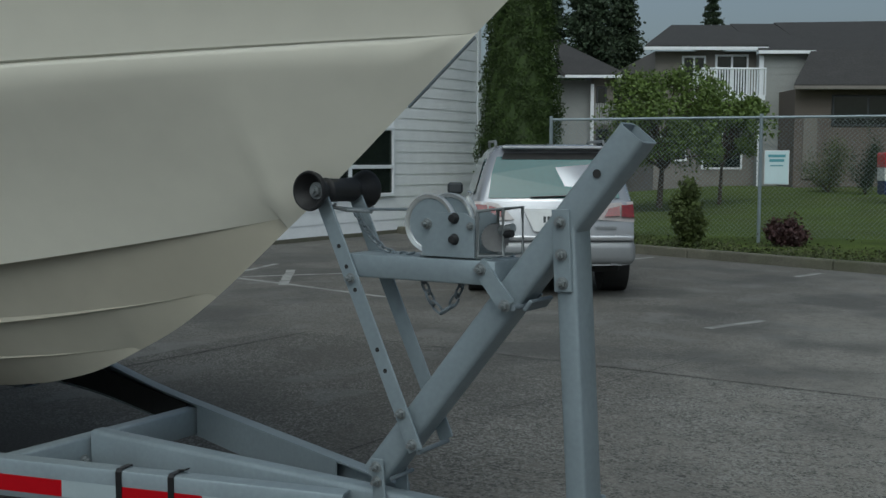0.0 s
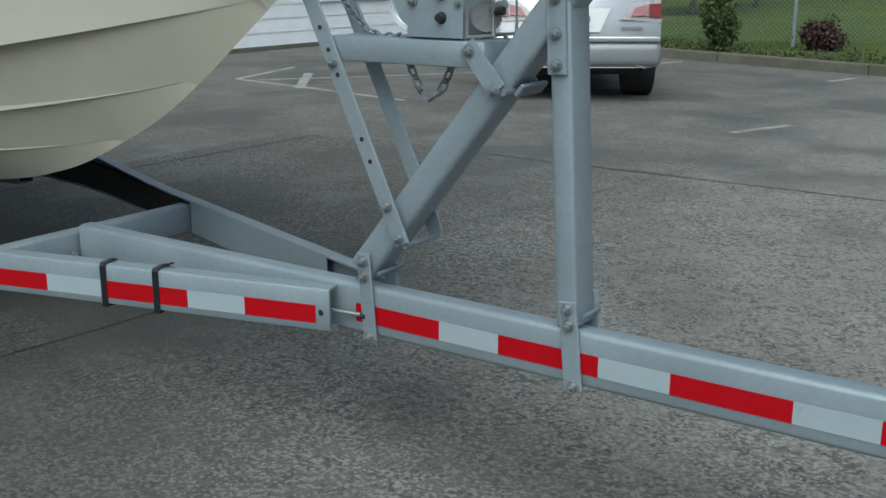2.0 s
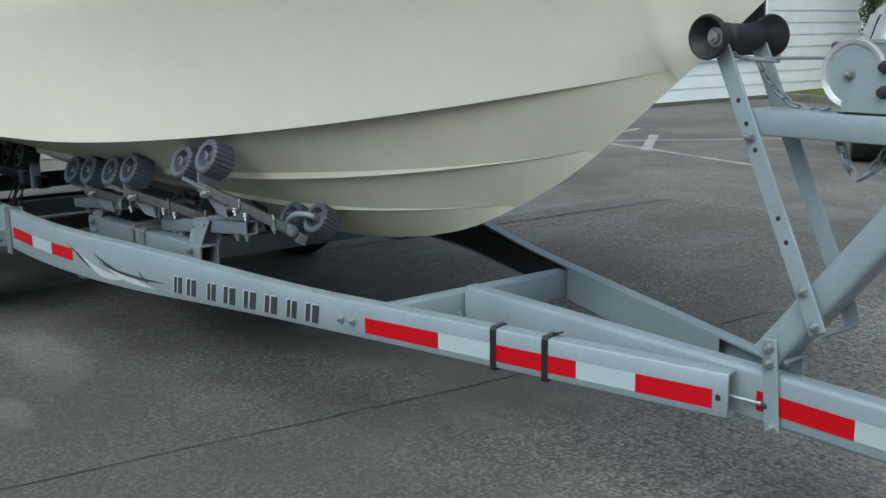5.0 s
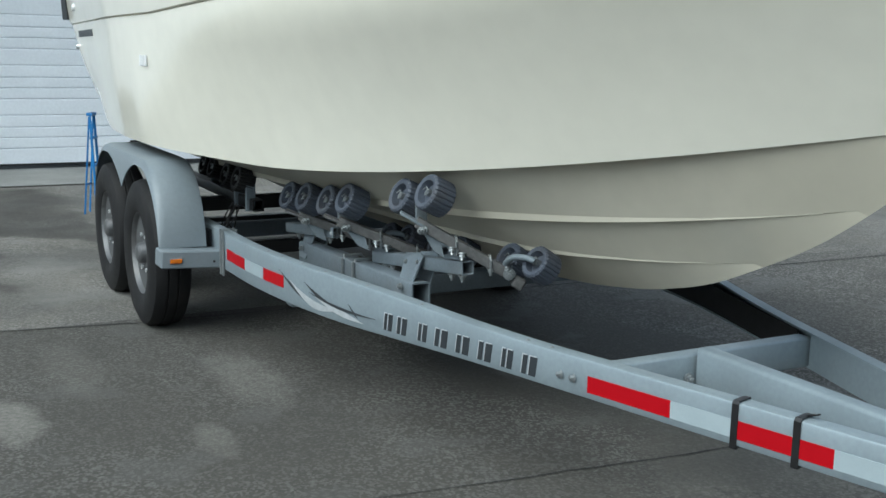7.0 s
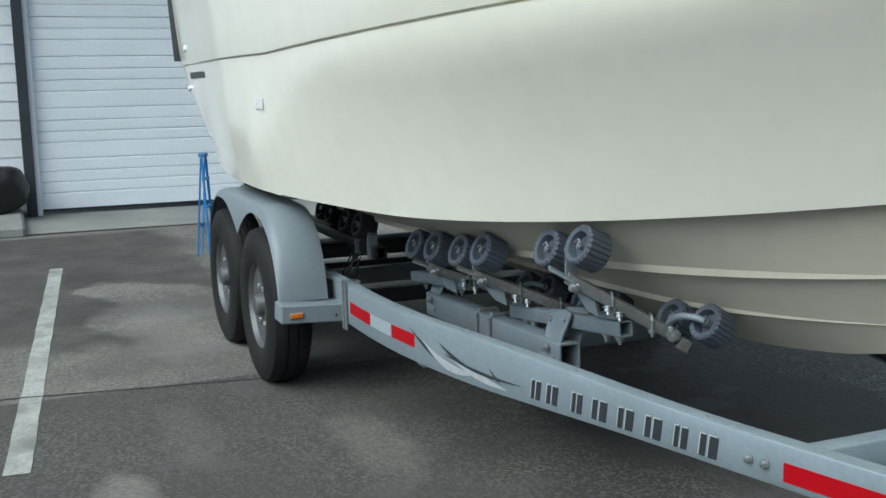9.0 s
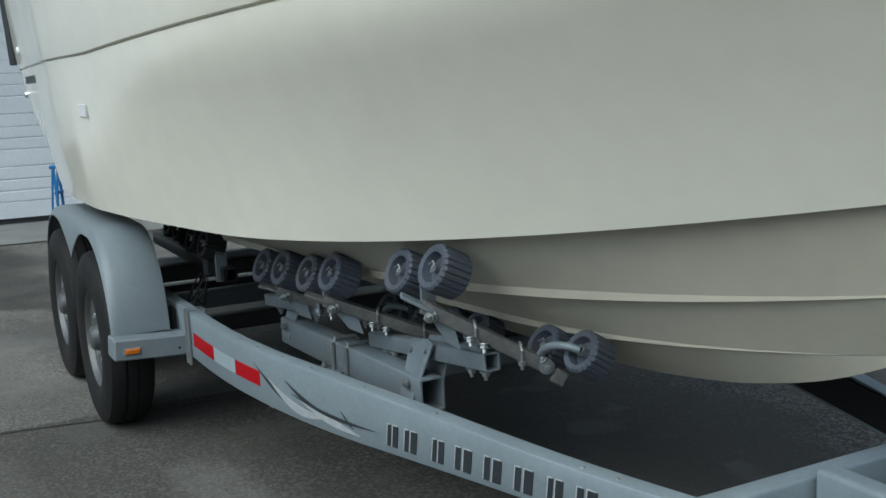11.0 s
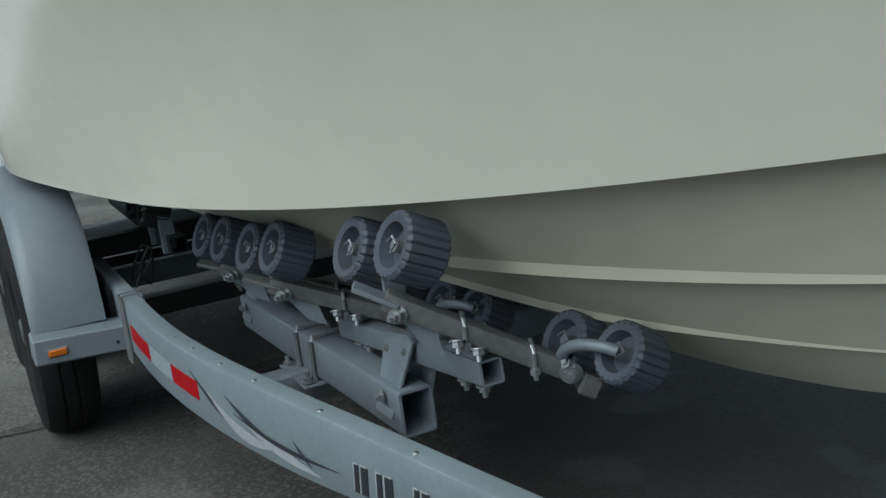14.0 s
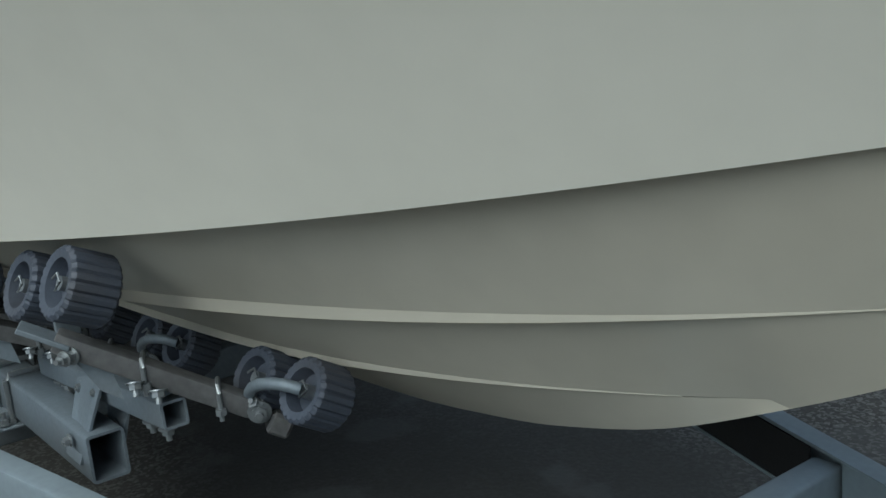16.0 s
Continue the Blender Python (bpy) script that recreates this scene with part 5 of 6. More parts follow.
# dark rubbish bag by the jamb
b = bmesh.new()
bmesh.ops.create_icosphere(b, subdivisions=4, radius=0.30)
for v in b.verts:
    nz = noise.noise(v.co * 6) * 0.05 + noise.noise(v.co * 15) * 0.018
    v.co += v.co.normalized() * nz
    v.co.z *= 1.05
    if v.co.z > 0.2:
        v.co.x *= 0.55
        v.co.y *= 0.55
    v.co.z = max(v.co.z, -0.27)
b.transform(Matrix.Rotation(radians(14), 4, "X"))
tagged(part("rubbish_bag", b, PLASTIC_BLACK, smooth=50), "black plastic rubbish bag against the white wall", "bag").location = (-11.7, -2.36, 0.375)

# blue step ladder
ladder = thing("step_ladder", "blue painted step ladder standing behind the trailer", "ladder", at=(-8.35, -0.68, 0))
for y in (-0.15, 0.15):
    part("front_rail", beam((0.10, y, 0.0), (0.0, y * 0.8, 0.93), 0.025, 0.06), BLUE, ladder)
    part("rear_rail", beam((-0.20, y, 0.0), (-0.02, y * 0.8, 0.92), 0.022, 0.04), BLUE, ladder)
for k in range(3):
    t = (k + 0.8) / 3.6
    part("step", box((0.09, 0.28, 0.02), Matrix.Translation((0.10 - 0.10 * t, 0, 0.93 * t)), 0.003), BLUE, ladder)
part("top_cap", box((0.14, 0.28, 0.03), Matrix.Translation((-0.01, 0, 0.945)), 0.006), BLUE, ladder)
part("rear_brace", beam((-0.145, -0.14, 0.28), (-0.145, 0.14, 0.28), 0.02, 0.02), BLUE, ladder)
ladder.rotation_euler[2] = radians(66)
ladder.scale = (0.36, 0.55, 0.92)

# ---- parked car ----
car = thing("parked_car", "silver sport utility vehicle parked with its rear to the lot", "car", at=(-3.33, 7.61, 0))
car.rotation_euler[2] = radians(33)


def shell(rows):
    """A closed loft through rows of points; each row runs from one side over to the other."""
    b = bmesh.new()
    R = [[b.verts.new(p) for p in row] for row in rows]
    n = len(R[0])
    for A, B in zip(R, R[1:]):
        for j in range(n):
            b.faces.new((A[j], A[(j + 1) % n], B[(j + 1) % n], B[j]))
    b.faces.new(R[0]), b.faces.new(R[-1])
    return b


def ring(y_of_z, widths, n=6):
    left = [(-w, y_of_z(z), z) for z, w in widths]
    return left + [(-x, y, z) for x, y, z in reversed(left)]


low = [(0.36, 0.80), (0.50, 0.865), (0.66, 0.885), (0.80, 0.885), (0.94, 0.875), (1.04, 0.845)]
rows = []
for y, k, drop in ((0.02, 0.90, 0.0), (0.06, 0.965, 0.0), (0.18, 0.99, 0), (0.6, 1.0, 0), (2.2, 1.01, 0), (3.4, 1.0, 0.03), (4.1, 0.96, 0.12), (4.42, 0.86, 0.22), (4.50, 0.75, 0.28)):
    rows.append(ring(lambda z, y=y: y + max(0, z - 0.68) * 0.22 * max(0, 1 - y), [(z - drop * max(0, (z - 0.5) / 0.5), w * k) for z, w in low]))
body = part("body", shell(rows), SILVER, car, smooth=35)
rows = []
for z, w, y0, y1 in ((1.03, 0.845, 0.10, 3.25), (1.20, 0.80, 0.165, 2.95), (1.40, 0.735, 0.275, 2.62), (1.56, 0.665, 0.40, 2.38), (1.63, 0.60, 0.52, 2.25), (1.655, 0.45, 0.72, 2.05)):
    r = 0.10
    rows.append([(-w, y0 + r, z), (-w + r, y0, z), (w - r, y0, z), (w, y0 + r, z), (w, y1 - r, z), (w - r, y1, z), (-w + r, y1, z), (-w, y1 - r, z)])
part("cabin", shell(rows), SILVER, car, smooth=50)


def quad(pts, material, name, label="", t=0.012, out=(0, -1, 0)):
    b = bmesh.new()
    o = Vector(out).normalized()
    lo_ = [b.verts.new(Vector(p) - o * 0.004) for p in pts]
    hi_ = [b.verts.new(Vector(p) + o * t) for p in pts]
    b.faces.new(hi_), b.faces.new(lo_[::-1])
    for i in range(len(pts)):
        b.faces.new((lo_[i], lo_[(i + 1) % len(pts)], hi_[(i + 1) % len(pts)], hi_[i]))
    return part(name, bevel(b, 0.004), material, car, label)


quad([(-0.70, 0.118, 1.075), (0.70, 0.118, 1.075), (0.66, 0.235, 1.33), (0.60, 0.362, 1.515), (-0.60, 0.362, 1.515), (-0.66, 0.235, 1.33)], CAR_GLASS, "rear_window", "reflective rear window")
# the spoiler's shade on the glass, drawn as a dark sheet
quad([(-0.55, 0.345, 1.485), (0.55, 0.345, 1.485), (0.52, 0.40, 1.555), (-0.52, 0.40, 1.555)], DARK, "spoiler_shade", "dark band painted for the shade under the spoiler", 0.02)
part("spoiler", box((1.10, 0.26, 0.035), Matrix.Translation((0, 0.42, 1.60)) @ Matrix.Rotation(radians(-8), 4, "X"), 0.012), SILVER, car)
for s_ in (-1, 1):
    quad([(s_ * 0.855, 0.075, 0.82), (s_ * 0.43, 0.030, 0.85), (s_ * 0.50, 0.060, 0.93), (s_ * 0.60, 0.098, 1.02), (s_ * 0.845, 0.13, 1.04)], LENS_CLEAR, "tail_lamp", "clear and red tail lamp", 0.018)
    lens = quad([(s_ * 0.850, 0.070, 0.87), (s_ * 0.715, 0.052, 0.88), (s_ * 0.715, 0.080, 1.00), (s_ * 0.842, 0.105, 1.01)], LENS_RED, "lamp_lens", "", 0.030)
    quad([(s_ * 0.695, 0.050, 0.89), (s_ * 0.53, 0.040, 0.880), (s_ * 0.58, 0.07, 0.965), (s_ * 0.695, 0.080, 0.995)], LENS_RED, "lamp_lens", "", 0.028)
    for y in (0.86, 3.55):
        m = Matrix.Translation((s_ * 0.79, y, 0.355)) @ Matrix.Rotation(radians(90 * s_), 4, "Y")
        prof = [(0.20, -0.09), (0.30, -0.10), (0.345, -0.085), (0.355, -0.05), (0.355, 0.05), (0.345, 0.085), (0.30, 0.10), (0.20, 0.09)]
        wheel = part("wheel", lathe(prof, m, 32, closed=True), TYRE, car, "black tyre", smooth=40)
        part("rim", lathe([(0.20, 0.08), (0.205, 0.07), (0.17, 0.05), (0.06, 0.06), (0.001, 0.06)], m, 24), CHROME, wheel, smooth=40)
        # a solid dark drum stands in for the shaded hollow of the arch
        part("wheel_well_shade", rod((s_ * 0.60, y, 0.40), (s_ * 0.888, y, 0.40), 0.40, seg=32), DARK, car)
    part("roof_rail", wire([(s_ * 0.60, 0.55, 1.63), (s_ * 0.60, 0.65, 1.685), (s_ * 0.61, 1.9, 1.70), (s_ * 0.60, 2.05, 1.64)], 0.016, seg=8), CAR_GREY, car)
    # side glass
    b = bmesh.new()
    pts = [(0.36, 1.10), (2.75, 1.10), (2.35, 1.50), (0.62, 1.52)]
    wz = lambda z: 0.862 - (z - 1.03) * 0.31
    b.faces.new([b.verts.new((s_ * (wz(z) + 0.006), y, z)) for y, z in pts])
    part("side_window", b, CAR_GLASS, car)
    mirror = part("mirror", box((0.20, 0.09, 0.15), Matrix.Translation((s_ * 1.02, 2.55, 1.12)), 0.03), TRIM_DARK, car, "dark wing mirror")
    quad([(s_ * 0.83, 0.05, 0.37), (s_ * 0.60, 0.01, 0.37), (s_ * 0.60, 0.01, 0.62), (s_ * 0.85, 0.05, 0.62)], CAR_GREY, "bumper_corner", "", 0.02)
part("bumper", box((1.74, 0.30, 0.27), Matrix.Translation((0, 0.115, 0.50)), 0.09, None, 4), CAR_GREY, car, "grey rear bumper", smooth=35)
part("bumper_top", box((1.68, 0.24, 0.06), Matrix.Translation((0, 0.085, 0.655)), 0.02, None, 3), SILVER, car, smooth=35)
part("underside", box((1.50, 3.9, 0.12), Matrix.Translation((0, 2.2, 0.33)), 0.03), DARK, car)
part("plate_recess", plate([(-0.33, 0.10), (0.33, 0.10), (0.22, -0.14), (-0.22, -0.14)], 0.02, Matrix.Translation((0, 0.028, 0.86)) @ Matrix.Rotation(radians(78), 4, "X"), bev=0.004), PLATE_WHITE, car, "pale licence plate recess")
part("licence_plate", box((0.31, 0.006, 0.155), Matrix.Translation((0, 0.012, 0.85)) @ Matrix.Rotation(radians(-12), 4, "X"), 0.003), PLATE_WHITE, car)
for k in range(6):
    part("plate_bar", box((0.028, 0.004, 0.065), Matrix.Translation((-0.105 + 0.042 * k, 0.007, 0.85)) @ Matrix.Rotation(radians(-12), 4, "X"), 0.0), TRIM_DARK, car)
part("badge_bar", box((0.22, 0.004, 0.03), Matrix.Translation((0.55, 0.024, 0.76)), 0.0), CAR_GREY, car)
part("rear_wiper", beam((-0.25, 0.100, 1.082), (0.28, 0.100, 1.10), 0.012, 0.015), PLASTIC_BLACK, car)

# ---- kerb, lawn, fence ----
KU, KN, K0 = Vector((0.958, -0.287, 0)), Vector((0.287, 0.958, 0)), Vector((-3.86, 13.11, 0))
i = 0
kerb_len = 2.4
for i in range(-3, 6):
    a = K0 + KU * (i * kerb_len + 0.006)
    c = K0 + KU * ((i + 1) * kerb_len - 0.006)
    kb = box(((c - a).length, 0.16, 0.19), between(a + KN * 0.08, c + KN * 0.08) @ Matrix.Translation((0, 0, 0.045)), 0.02, None, 2)
    tagged(part("kerb", kb, KERB), "mossy concrete kerb along the lawn", "kerb", group="kerb stones along the lawn", kind="structure")


def lawn_z(v):
    return 0.115 + 0.52 * smoothstep(1.5, 26, v)


b = bmesh.new()
rows = []
for iv in range(48):
    v = 0.12 + 70 * (iv / 47) ** 2
    row = []
    for iu in range(50):
        u = -14 + 64 * iu / 49
        p = K0 + KU * u + KN * v
        row.append(b.verts.new((p.x, p.y, lawn_z(v) + 0.025 * noise.noise(Vector((p.x * 0.8, p.y * 0.8, 0))))))
    rows.append(row)
for A, B in zip(rows, rows[1:]):
    for j in range(49):
        b.faces.new((A[j], A[j + 1], B[j + 1], B[j]))
tagged(part("lawn", b, GRASS), "patchy green lawn behind the kerb", "lawn", kind="structure")


def scatter(name, places, size, material, label="", parent=None, seed=3, tall=1.0):
    """Many small leaves, one quad each, at the places, turned at random."""
    rs = np.random.RandomState(seed)
    P = np.asarray(places, float)
    n = len(P)
    a = rs.normal(size=(n, 3))
    a /= np.linalg.norm(a, axis=1)[:, None]
    c = np.cross(a, rs.normal(size=(n, 3)))
    c /= np.linalg.norm(c, axis=1)[:, None]
    s_ = size * rs.uniform(0.5, 1.3, (n, 1))
    A, C = a * s_ * 0.5, c * s_ * tall
    V = np.stack([P - A * 0.2, P + A - C * 0.1 + C * 0.5, P + C, P - A + C * 0.5], 1).reshape(-1, 3)
    me = bpy.data.meshes.new(name)
    me.from_pydata(V.tolist(), [], np.arange(n * 4).reshape(n, 4).tolist())
    me.materials.append(material)
    ob = new(name, me)
    if parent:
        ob.parent = parent
    if label:
        ob["label"] = label
    return ob


# grass tufts along the kerb
rs = np.random.RandomState(5)
u, v = rs.uniform(-5, 8, 9000), np.abs(rs.normal(0, 1.1, 9000)) + 0.18
tuft = [tuple(K0 + KU * a + KN * c + Vector((0, 0, lawn_z(c) + 0.01))) for a, c in zip(u, v)]
tagged(scatter("grass_tufts", tuft, 0.042, BLADE, seed=6), "uneven grass tufts behind the kerb", "grass", kind="stuff")

FA, FD = Vector((-6.78, 14.26, 0.2)), Vector((0.967, 0.255, 0))
fence = thing("chain_link_fence", "galvanised chain-link fence on round posts", "fence", at=FA)
FH, FL0, FL1 = 2.0, 0.0, 9.0
for s_ in (0.0, 3.53, 7.0, 8.95):
    part("post", rod(FD * s_ + Vector((0, 0, -0.15)), FD * s_ + Vector((0, 0, FH + 0.06)), 0.03, seg=12), GALV, fence, smooth=50)
part("top_rail", rod(FD * FL0 + Vector((0, 0, FH)), FD * FL1 + Vector((0, 0, FH)), 0.022, seg=10), GALV, fence, smooth=50)
b = bmesh.new()
pitch = 0.075
V, F = [], []
side = Vector((-FD.y, FD.x, 0)) * -0.03
k = 0
for sgn in (1, -1):
    s0 = FL0 - 2.0
    while s0 < FL1 + 2.0:
        a0, a1 = s0, s0 + sgn * FH
        lo_, hi_ = (a0, 0.02), (a1, FH)
        # clip to the fence's length
        def at(s): return 0.02 + (FH - 0.02) * (s - a0) / (a1 - a0)
        sa, sb = min(a0, a1), max(a0, a1)
        ca, cb = max(sa, FL0), min(sb, FL1)
        if cb > ca + 0.02:
            p, q = FD * ca + side + Vector((0, 0, at(ca))), FD * cb + side + Vector((0, 0, at(cb)))
            d = (q - p).normalized()
            w1 = d.cross(side).normalized() * 0.0022
            w2 = side.normalized() * 0.0022
            base = len(V)
            V += [tuple(p + w1), tuple(p - w1 + w2), tuple(p - w1 - w2), tuple(q + w1), tuple(q - w1 + w2), tuple(q - w1 - w2)]
            F += [(base, base + 1, base + 4, base + 3), (base + 1, base + 2, base + 5, base + 4), (base + 2, base, base + 3, base + 5)]
        s0 += pitch
me = bpy.data.meshes.new("wire_mesh")
me.from_pydata(V, [], F)
me.materials.append(GALV)
ob = new("wire_mesh", me)
ob.parent = fence
ob["kind"] = "stuff"
sign = thing("sign", "pale teal notice sign fixed to the fence", "sign", at=(-3.10, 15.17, 1.376))
sign.rotation_euler[2] = radians(14.8)
part("face", box((0.37, 0.008, 0.54), None, 0.003), SIGN_TEAL, sign)
part("border", box((0.39, 0.006, 0.56), Matrix.Translation((0, 0.006, 0)), 0.003), PLATE_WHITE, sign)
for zc, w, h in ((0.19, 0.27, 0.045), (0.115, 0.23, 0.045), (0.03, 0.20, 0.02)):
    part("text_bar", box((w, 0.004, h), Matrix.Translation((0, -0.006, zc)), 0.0), SIGN_INK, sign)


# ---- planting ----
def column_tree(name, at, r, h, n, material, label, size=0.09, seed=2, power=0.45):
    tree = thing(name, label, "tree", group="trees beyond the lot", at=at)
    rs = np.random.RandomState(seed)
    t = rs.uniform(0, 1, n)
    rad = r * np.minimum(1, (1 - t) ** power * 1.05) * (0.35 + 0.65 * np.minimum(1, t / 0.1 + 0.35))
    a = rs.uniform(0, 2 * np.pi, n)
    lump = 1 + 0.10 * np.sin(a * 5 + t * 30) + 0.08 * np.sin(a * 9 - t * 55)
    rr = rad * lump * rs.uniform(0.80, 1.06, n)
    scatter("crown", np.stack([rr * np.cos(a), rr * np.sin(a), t * h], 1), size, material, parent=tree, seed=seed, tall=1.6)
    part("trunk", rod((0, 0, -0.1), (0, 0, h * 0.9), r * 0.12, r2=0.01), BARK, tree)
    prof = [(r * 0.90 * min(1, (1 - k / 14) ** power * 1.05) * (0.35 + 0.65 * min(1, k / 1.4 + 0.35)) + 0.002, h * k / 14 * 0.97) for k in range(15)]
    part("inner_growth", lathe(prof, None, 20), material, tree)
    return tree


column_tree("columnar_cedar", (-9.0, 17.2, 0.05), 0.86, 6.4, 70000, LEAF_DARK, "tall clipped columnar evergreen beside the white building", 0.036, 2, 0.30)


def broad_tree(name, at, trunk_h, r, h, n, material, label, size, seed, blobs=16):
    """A tapered trunk with limbs, and leaves gathered in uneven clumps."""
    tree = thing(name, label, "tree", at=at)
    rs = np.random.RandomState(seed)
    b = rod((0, 0, -0.2), (0.05 * h, 0, trunk_h + h * 0.35), 0.035 * h, None, 10, 0.012 * h)
    centres = []
    for k in range(blobs):
        a, t = rs.uniform(0, 2 * np.pi), rs.uniform(0.05, 1)
        rad = r * rs.uniform(0.25, 0.85) * math.sqrt(max(0.05, 1 - (t * 1.6 - 0.7) ** 2))
        c = Vector((rad * math.cos(a), rad * math.sin(a), trunk_h + h * t * 0.85))
        centres.append((c, r * rs.uniform(0.12, 0.34)))
        rod(Vector((0.03 * h, 0, trunk_h * rs.uniform(0.7, 1.2))), c, 0.012 * h, b, 6, 0.004 * h)
    part("trunk", b, BARK, tree, smooth=60)
    P = []
    for c, cr in centres:
        m = n // blobs
        d = rs.normal(size=(m, 3))
        d /= np.linalg.norm(d, axis=1)[:, None]
        P.append(np.array(c) + d * cr * rs.uniform(0.25, 1.08, (m, 1)) ** 0.6 * np.array([1, 1, 0.8]))
    scatter("crown", np.concatenate(P), size, material, parent=tree, seed=seed, tall=1.3)
    return tree


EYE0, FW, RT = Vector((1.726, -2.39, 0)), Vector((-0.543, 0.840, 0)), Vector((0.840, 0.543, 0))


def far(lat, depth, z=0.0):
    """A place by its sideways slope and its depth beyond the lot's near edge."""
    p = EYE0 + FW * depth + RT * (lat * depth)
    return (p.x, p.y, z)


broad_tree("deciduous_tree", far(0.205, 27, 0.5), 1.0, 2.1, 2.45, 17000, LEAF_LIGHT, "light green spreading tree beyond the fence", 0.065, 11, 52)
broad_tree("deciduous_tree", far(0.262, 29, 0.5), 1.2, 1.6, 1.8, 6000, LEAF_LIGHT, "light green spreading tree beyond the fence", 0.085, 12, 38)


def conifer(at, r, h, n, label, seed):
    tree = thing("conifer", label, "tree", at=at)
    rs = np.random.RandomState(seed)
    b = rod((0, 0, -0.2), (0, 0, h), 0.02 * h, None, 8, 0.01)
    P = []
    tiers = 26
    for k in range(tiers):
        t = 0.06 + 0.92 * k / tiers
        L = r * (1 - t) ** 0.8
        for j in range(9):
            a = rs.uniform(0, 2 * np.pi)
            ll = L * rs.uniform(0.6, 1.1)
            d = Vector((math.cos(a), math.sin(a), -0.25))
            p0 = Vector((0, 0, t * h))
            rod(p0, p0 + d * ll, 0.004 * h, b, 4, 0.002)
            m = n // (tiers * 9)
            s_ = rs.uniform(0.15, 1, m)
            q = np.array(p0) + np.outer(s_, np.array(d) * ll) + rs.normal(0, 0.16 * ll + 0.05, (m, 3)) * np.array([1, 1, 0.5])
            P.append(q)
    part("trunk", b, BARK, tree)
    scatter("crown", np.concatenate(P), 0.15, LEAF_CONIFER, parent=tree, seed=seed, tall=1.5)
    return tree


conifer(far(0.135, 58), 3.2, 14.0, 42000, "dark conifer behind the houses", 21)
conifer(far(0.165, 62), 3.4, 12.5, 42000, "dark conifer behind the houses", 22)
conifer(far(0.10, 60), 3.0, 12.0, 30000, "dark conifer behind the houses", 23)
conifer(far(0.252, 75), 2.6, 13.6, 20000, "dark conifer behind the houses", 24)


def shrub(at, r, h, n, material, label, seed, power=0.8):
    t = thing("shrub", label, "shrub", group="shrubs round the lawn", at=at)
    rs = np.random.RandomState(seed)
    P, b = [], None
    for k in range(16):
        a, el_ = rs.uniform(0, 2 * np.pi), rs.uniform(0.35, 1)
        tip = Vector((r * math.cos(a) * (1 - el_ ** 2 * power), r * math.sin(a) * (1 - el_ ** 2 * power), h * el_))
        b = rod((0, 0, 0), tip, 0.010, b, 5, 0.003)
        m = n // 16
        s_ = rs.uniform(0.2, 1.05, m)
        P.append(np.outer(s_, np.array(tip)) + rs.normal(0, r * 0.17, (m, 3)))
    part("stem", b, BARK, t)
    Q = np.concatenate(P)
    Q[:, 2] = np.maximum(Q[:, 2], 0.01)
    scatter("foliage", Q, 0.042, material, parent=t, seed=seed, tall=1.3)
    return t


shrub((-4.02, 13.55, 0.12), 0.29, 1.02, 8000, LEAF_SHRUB, "yellow-green upright shrub behind the kerb", 31)
shrub((-2.78, 14.75, 0.14), 0.31, 0.40, 5500, LEAF_MAROON, "low maroon-leaved shrub near the fence", 32, 0.4)
shrub((-0.70, 13.85, 0.12), 0.28, 1.10, 7000, LEAF_SHRUB, "yellow-green upright shrub behind the kerb", 33)
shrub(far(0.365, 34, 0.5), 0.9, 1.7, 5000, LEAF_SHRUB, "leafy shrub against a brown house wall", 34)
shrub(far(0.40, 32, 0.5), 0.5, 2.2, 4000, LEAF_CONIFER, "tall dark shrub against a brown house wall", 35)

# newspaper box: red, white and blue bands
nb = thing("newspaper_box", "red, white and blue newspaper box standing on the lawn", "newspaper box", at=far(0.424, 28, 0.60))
nb.rotation_euler[2] = radians(32)
part("base", box((0.52, 0.5, 0.36), Matrix.Translation((0, 0, 0.20)), 0.02), NAVY, nb)
part("body", box((0.54, 0.52, 0.36), Matrix.Translation((0, 0, 0.56)), 0.02), PLATE_WHITE, nb)
part("hood", box((0.56, 0.56, 0.40), Matrix.Translation((0, 0, 0.93)), 0.03), RED_BOX, nb)


# ---- houses beyond the lawn ----
def gable_box(name, parent, x0, x1, y0, y1, z0, z1, material):
    return part(name, box((x1 - x0, y1 - y0, z1 - z0), Matrix.Translation(((x0 + x1) / 2, (y0 + y1) / 2, (z0 + z1) / 2)), 0), material, parent)


def lap_lines(parent, x0, x1, y, z0, z1, material, step=0.2):
    """Overlapping boards on a far wall, joined into one part."""
    b = bmesh.new()
    z = z0
    while z < z1 - step:
        join(b, plate([(0, 0), (0.014, 0), (0.003, step)], x1 - x0, Matrix.Translation(((x0 + x1) / 2, y, z)) @ Matrix.Rotation(radians(-90), 4, "Z") @ Matrix.Rotation(radians(90), 4, "X")))
        z += step
    ob = part("siding", b, material, parent)
    ob["kind"] = "stuff"


def far_window(parent, x0, x1, y, z0, z1, frame_mat=DOOR_WHITE, mull=1):
    w = part("window", box((x1 - x0, 0.06, z1 - z0), Matrix.Translation(((x0 + x1) / 2, y, (z0 + z1) / 2)), 0.01), frame_mat, parent)
    n = mull + 1
    s_ = (x1 - x0 - 0.08 * (n + 1)) / n
    for k in range(n):
        xc = x0 + 0.08 + s_ / 2 + k * (s_ + 0.08)
        part("pane", box((s_, 0.02, z1 - z0 - 0.16), Matrix.Translation((xc, y - 0.03, (z0 + z1) / 2)), 0), GLASS_DARK, w)


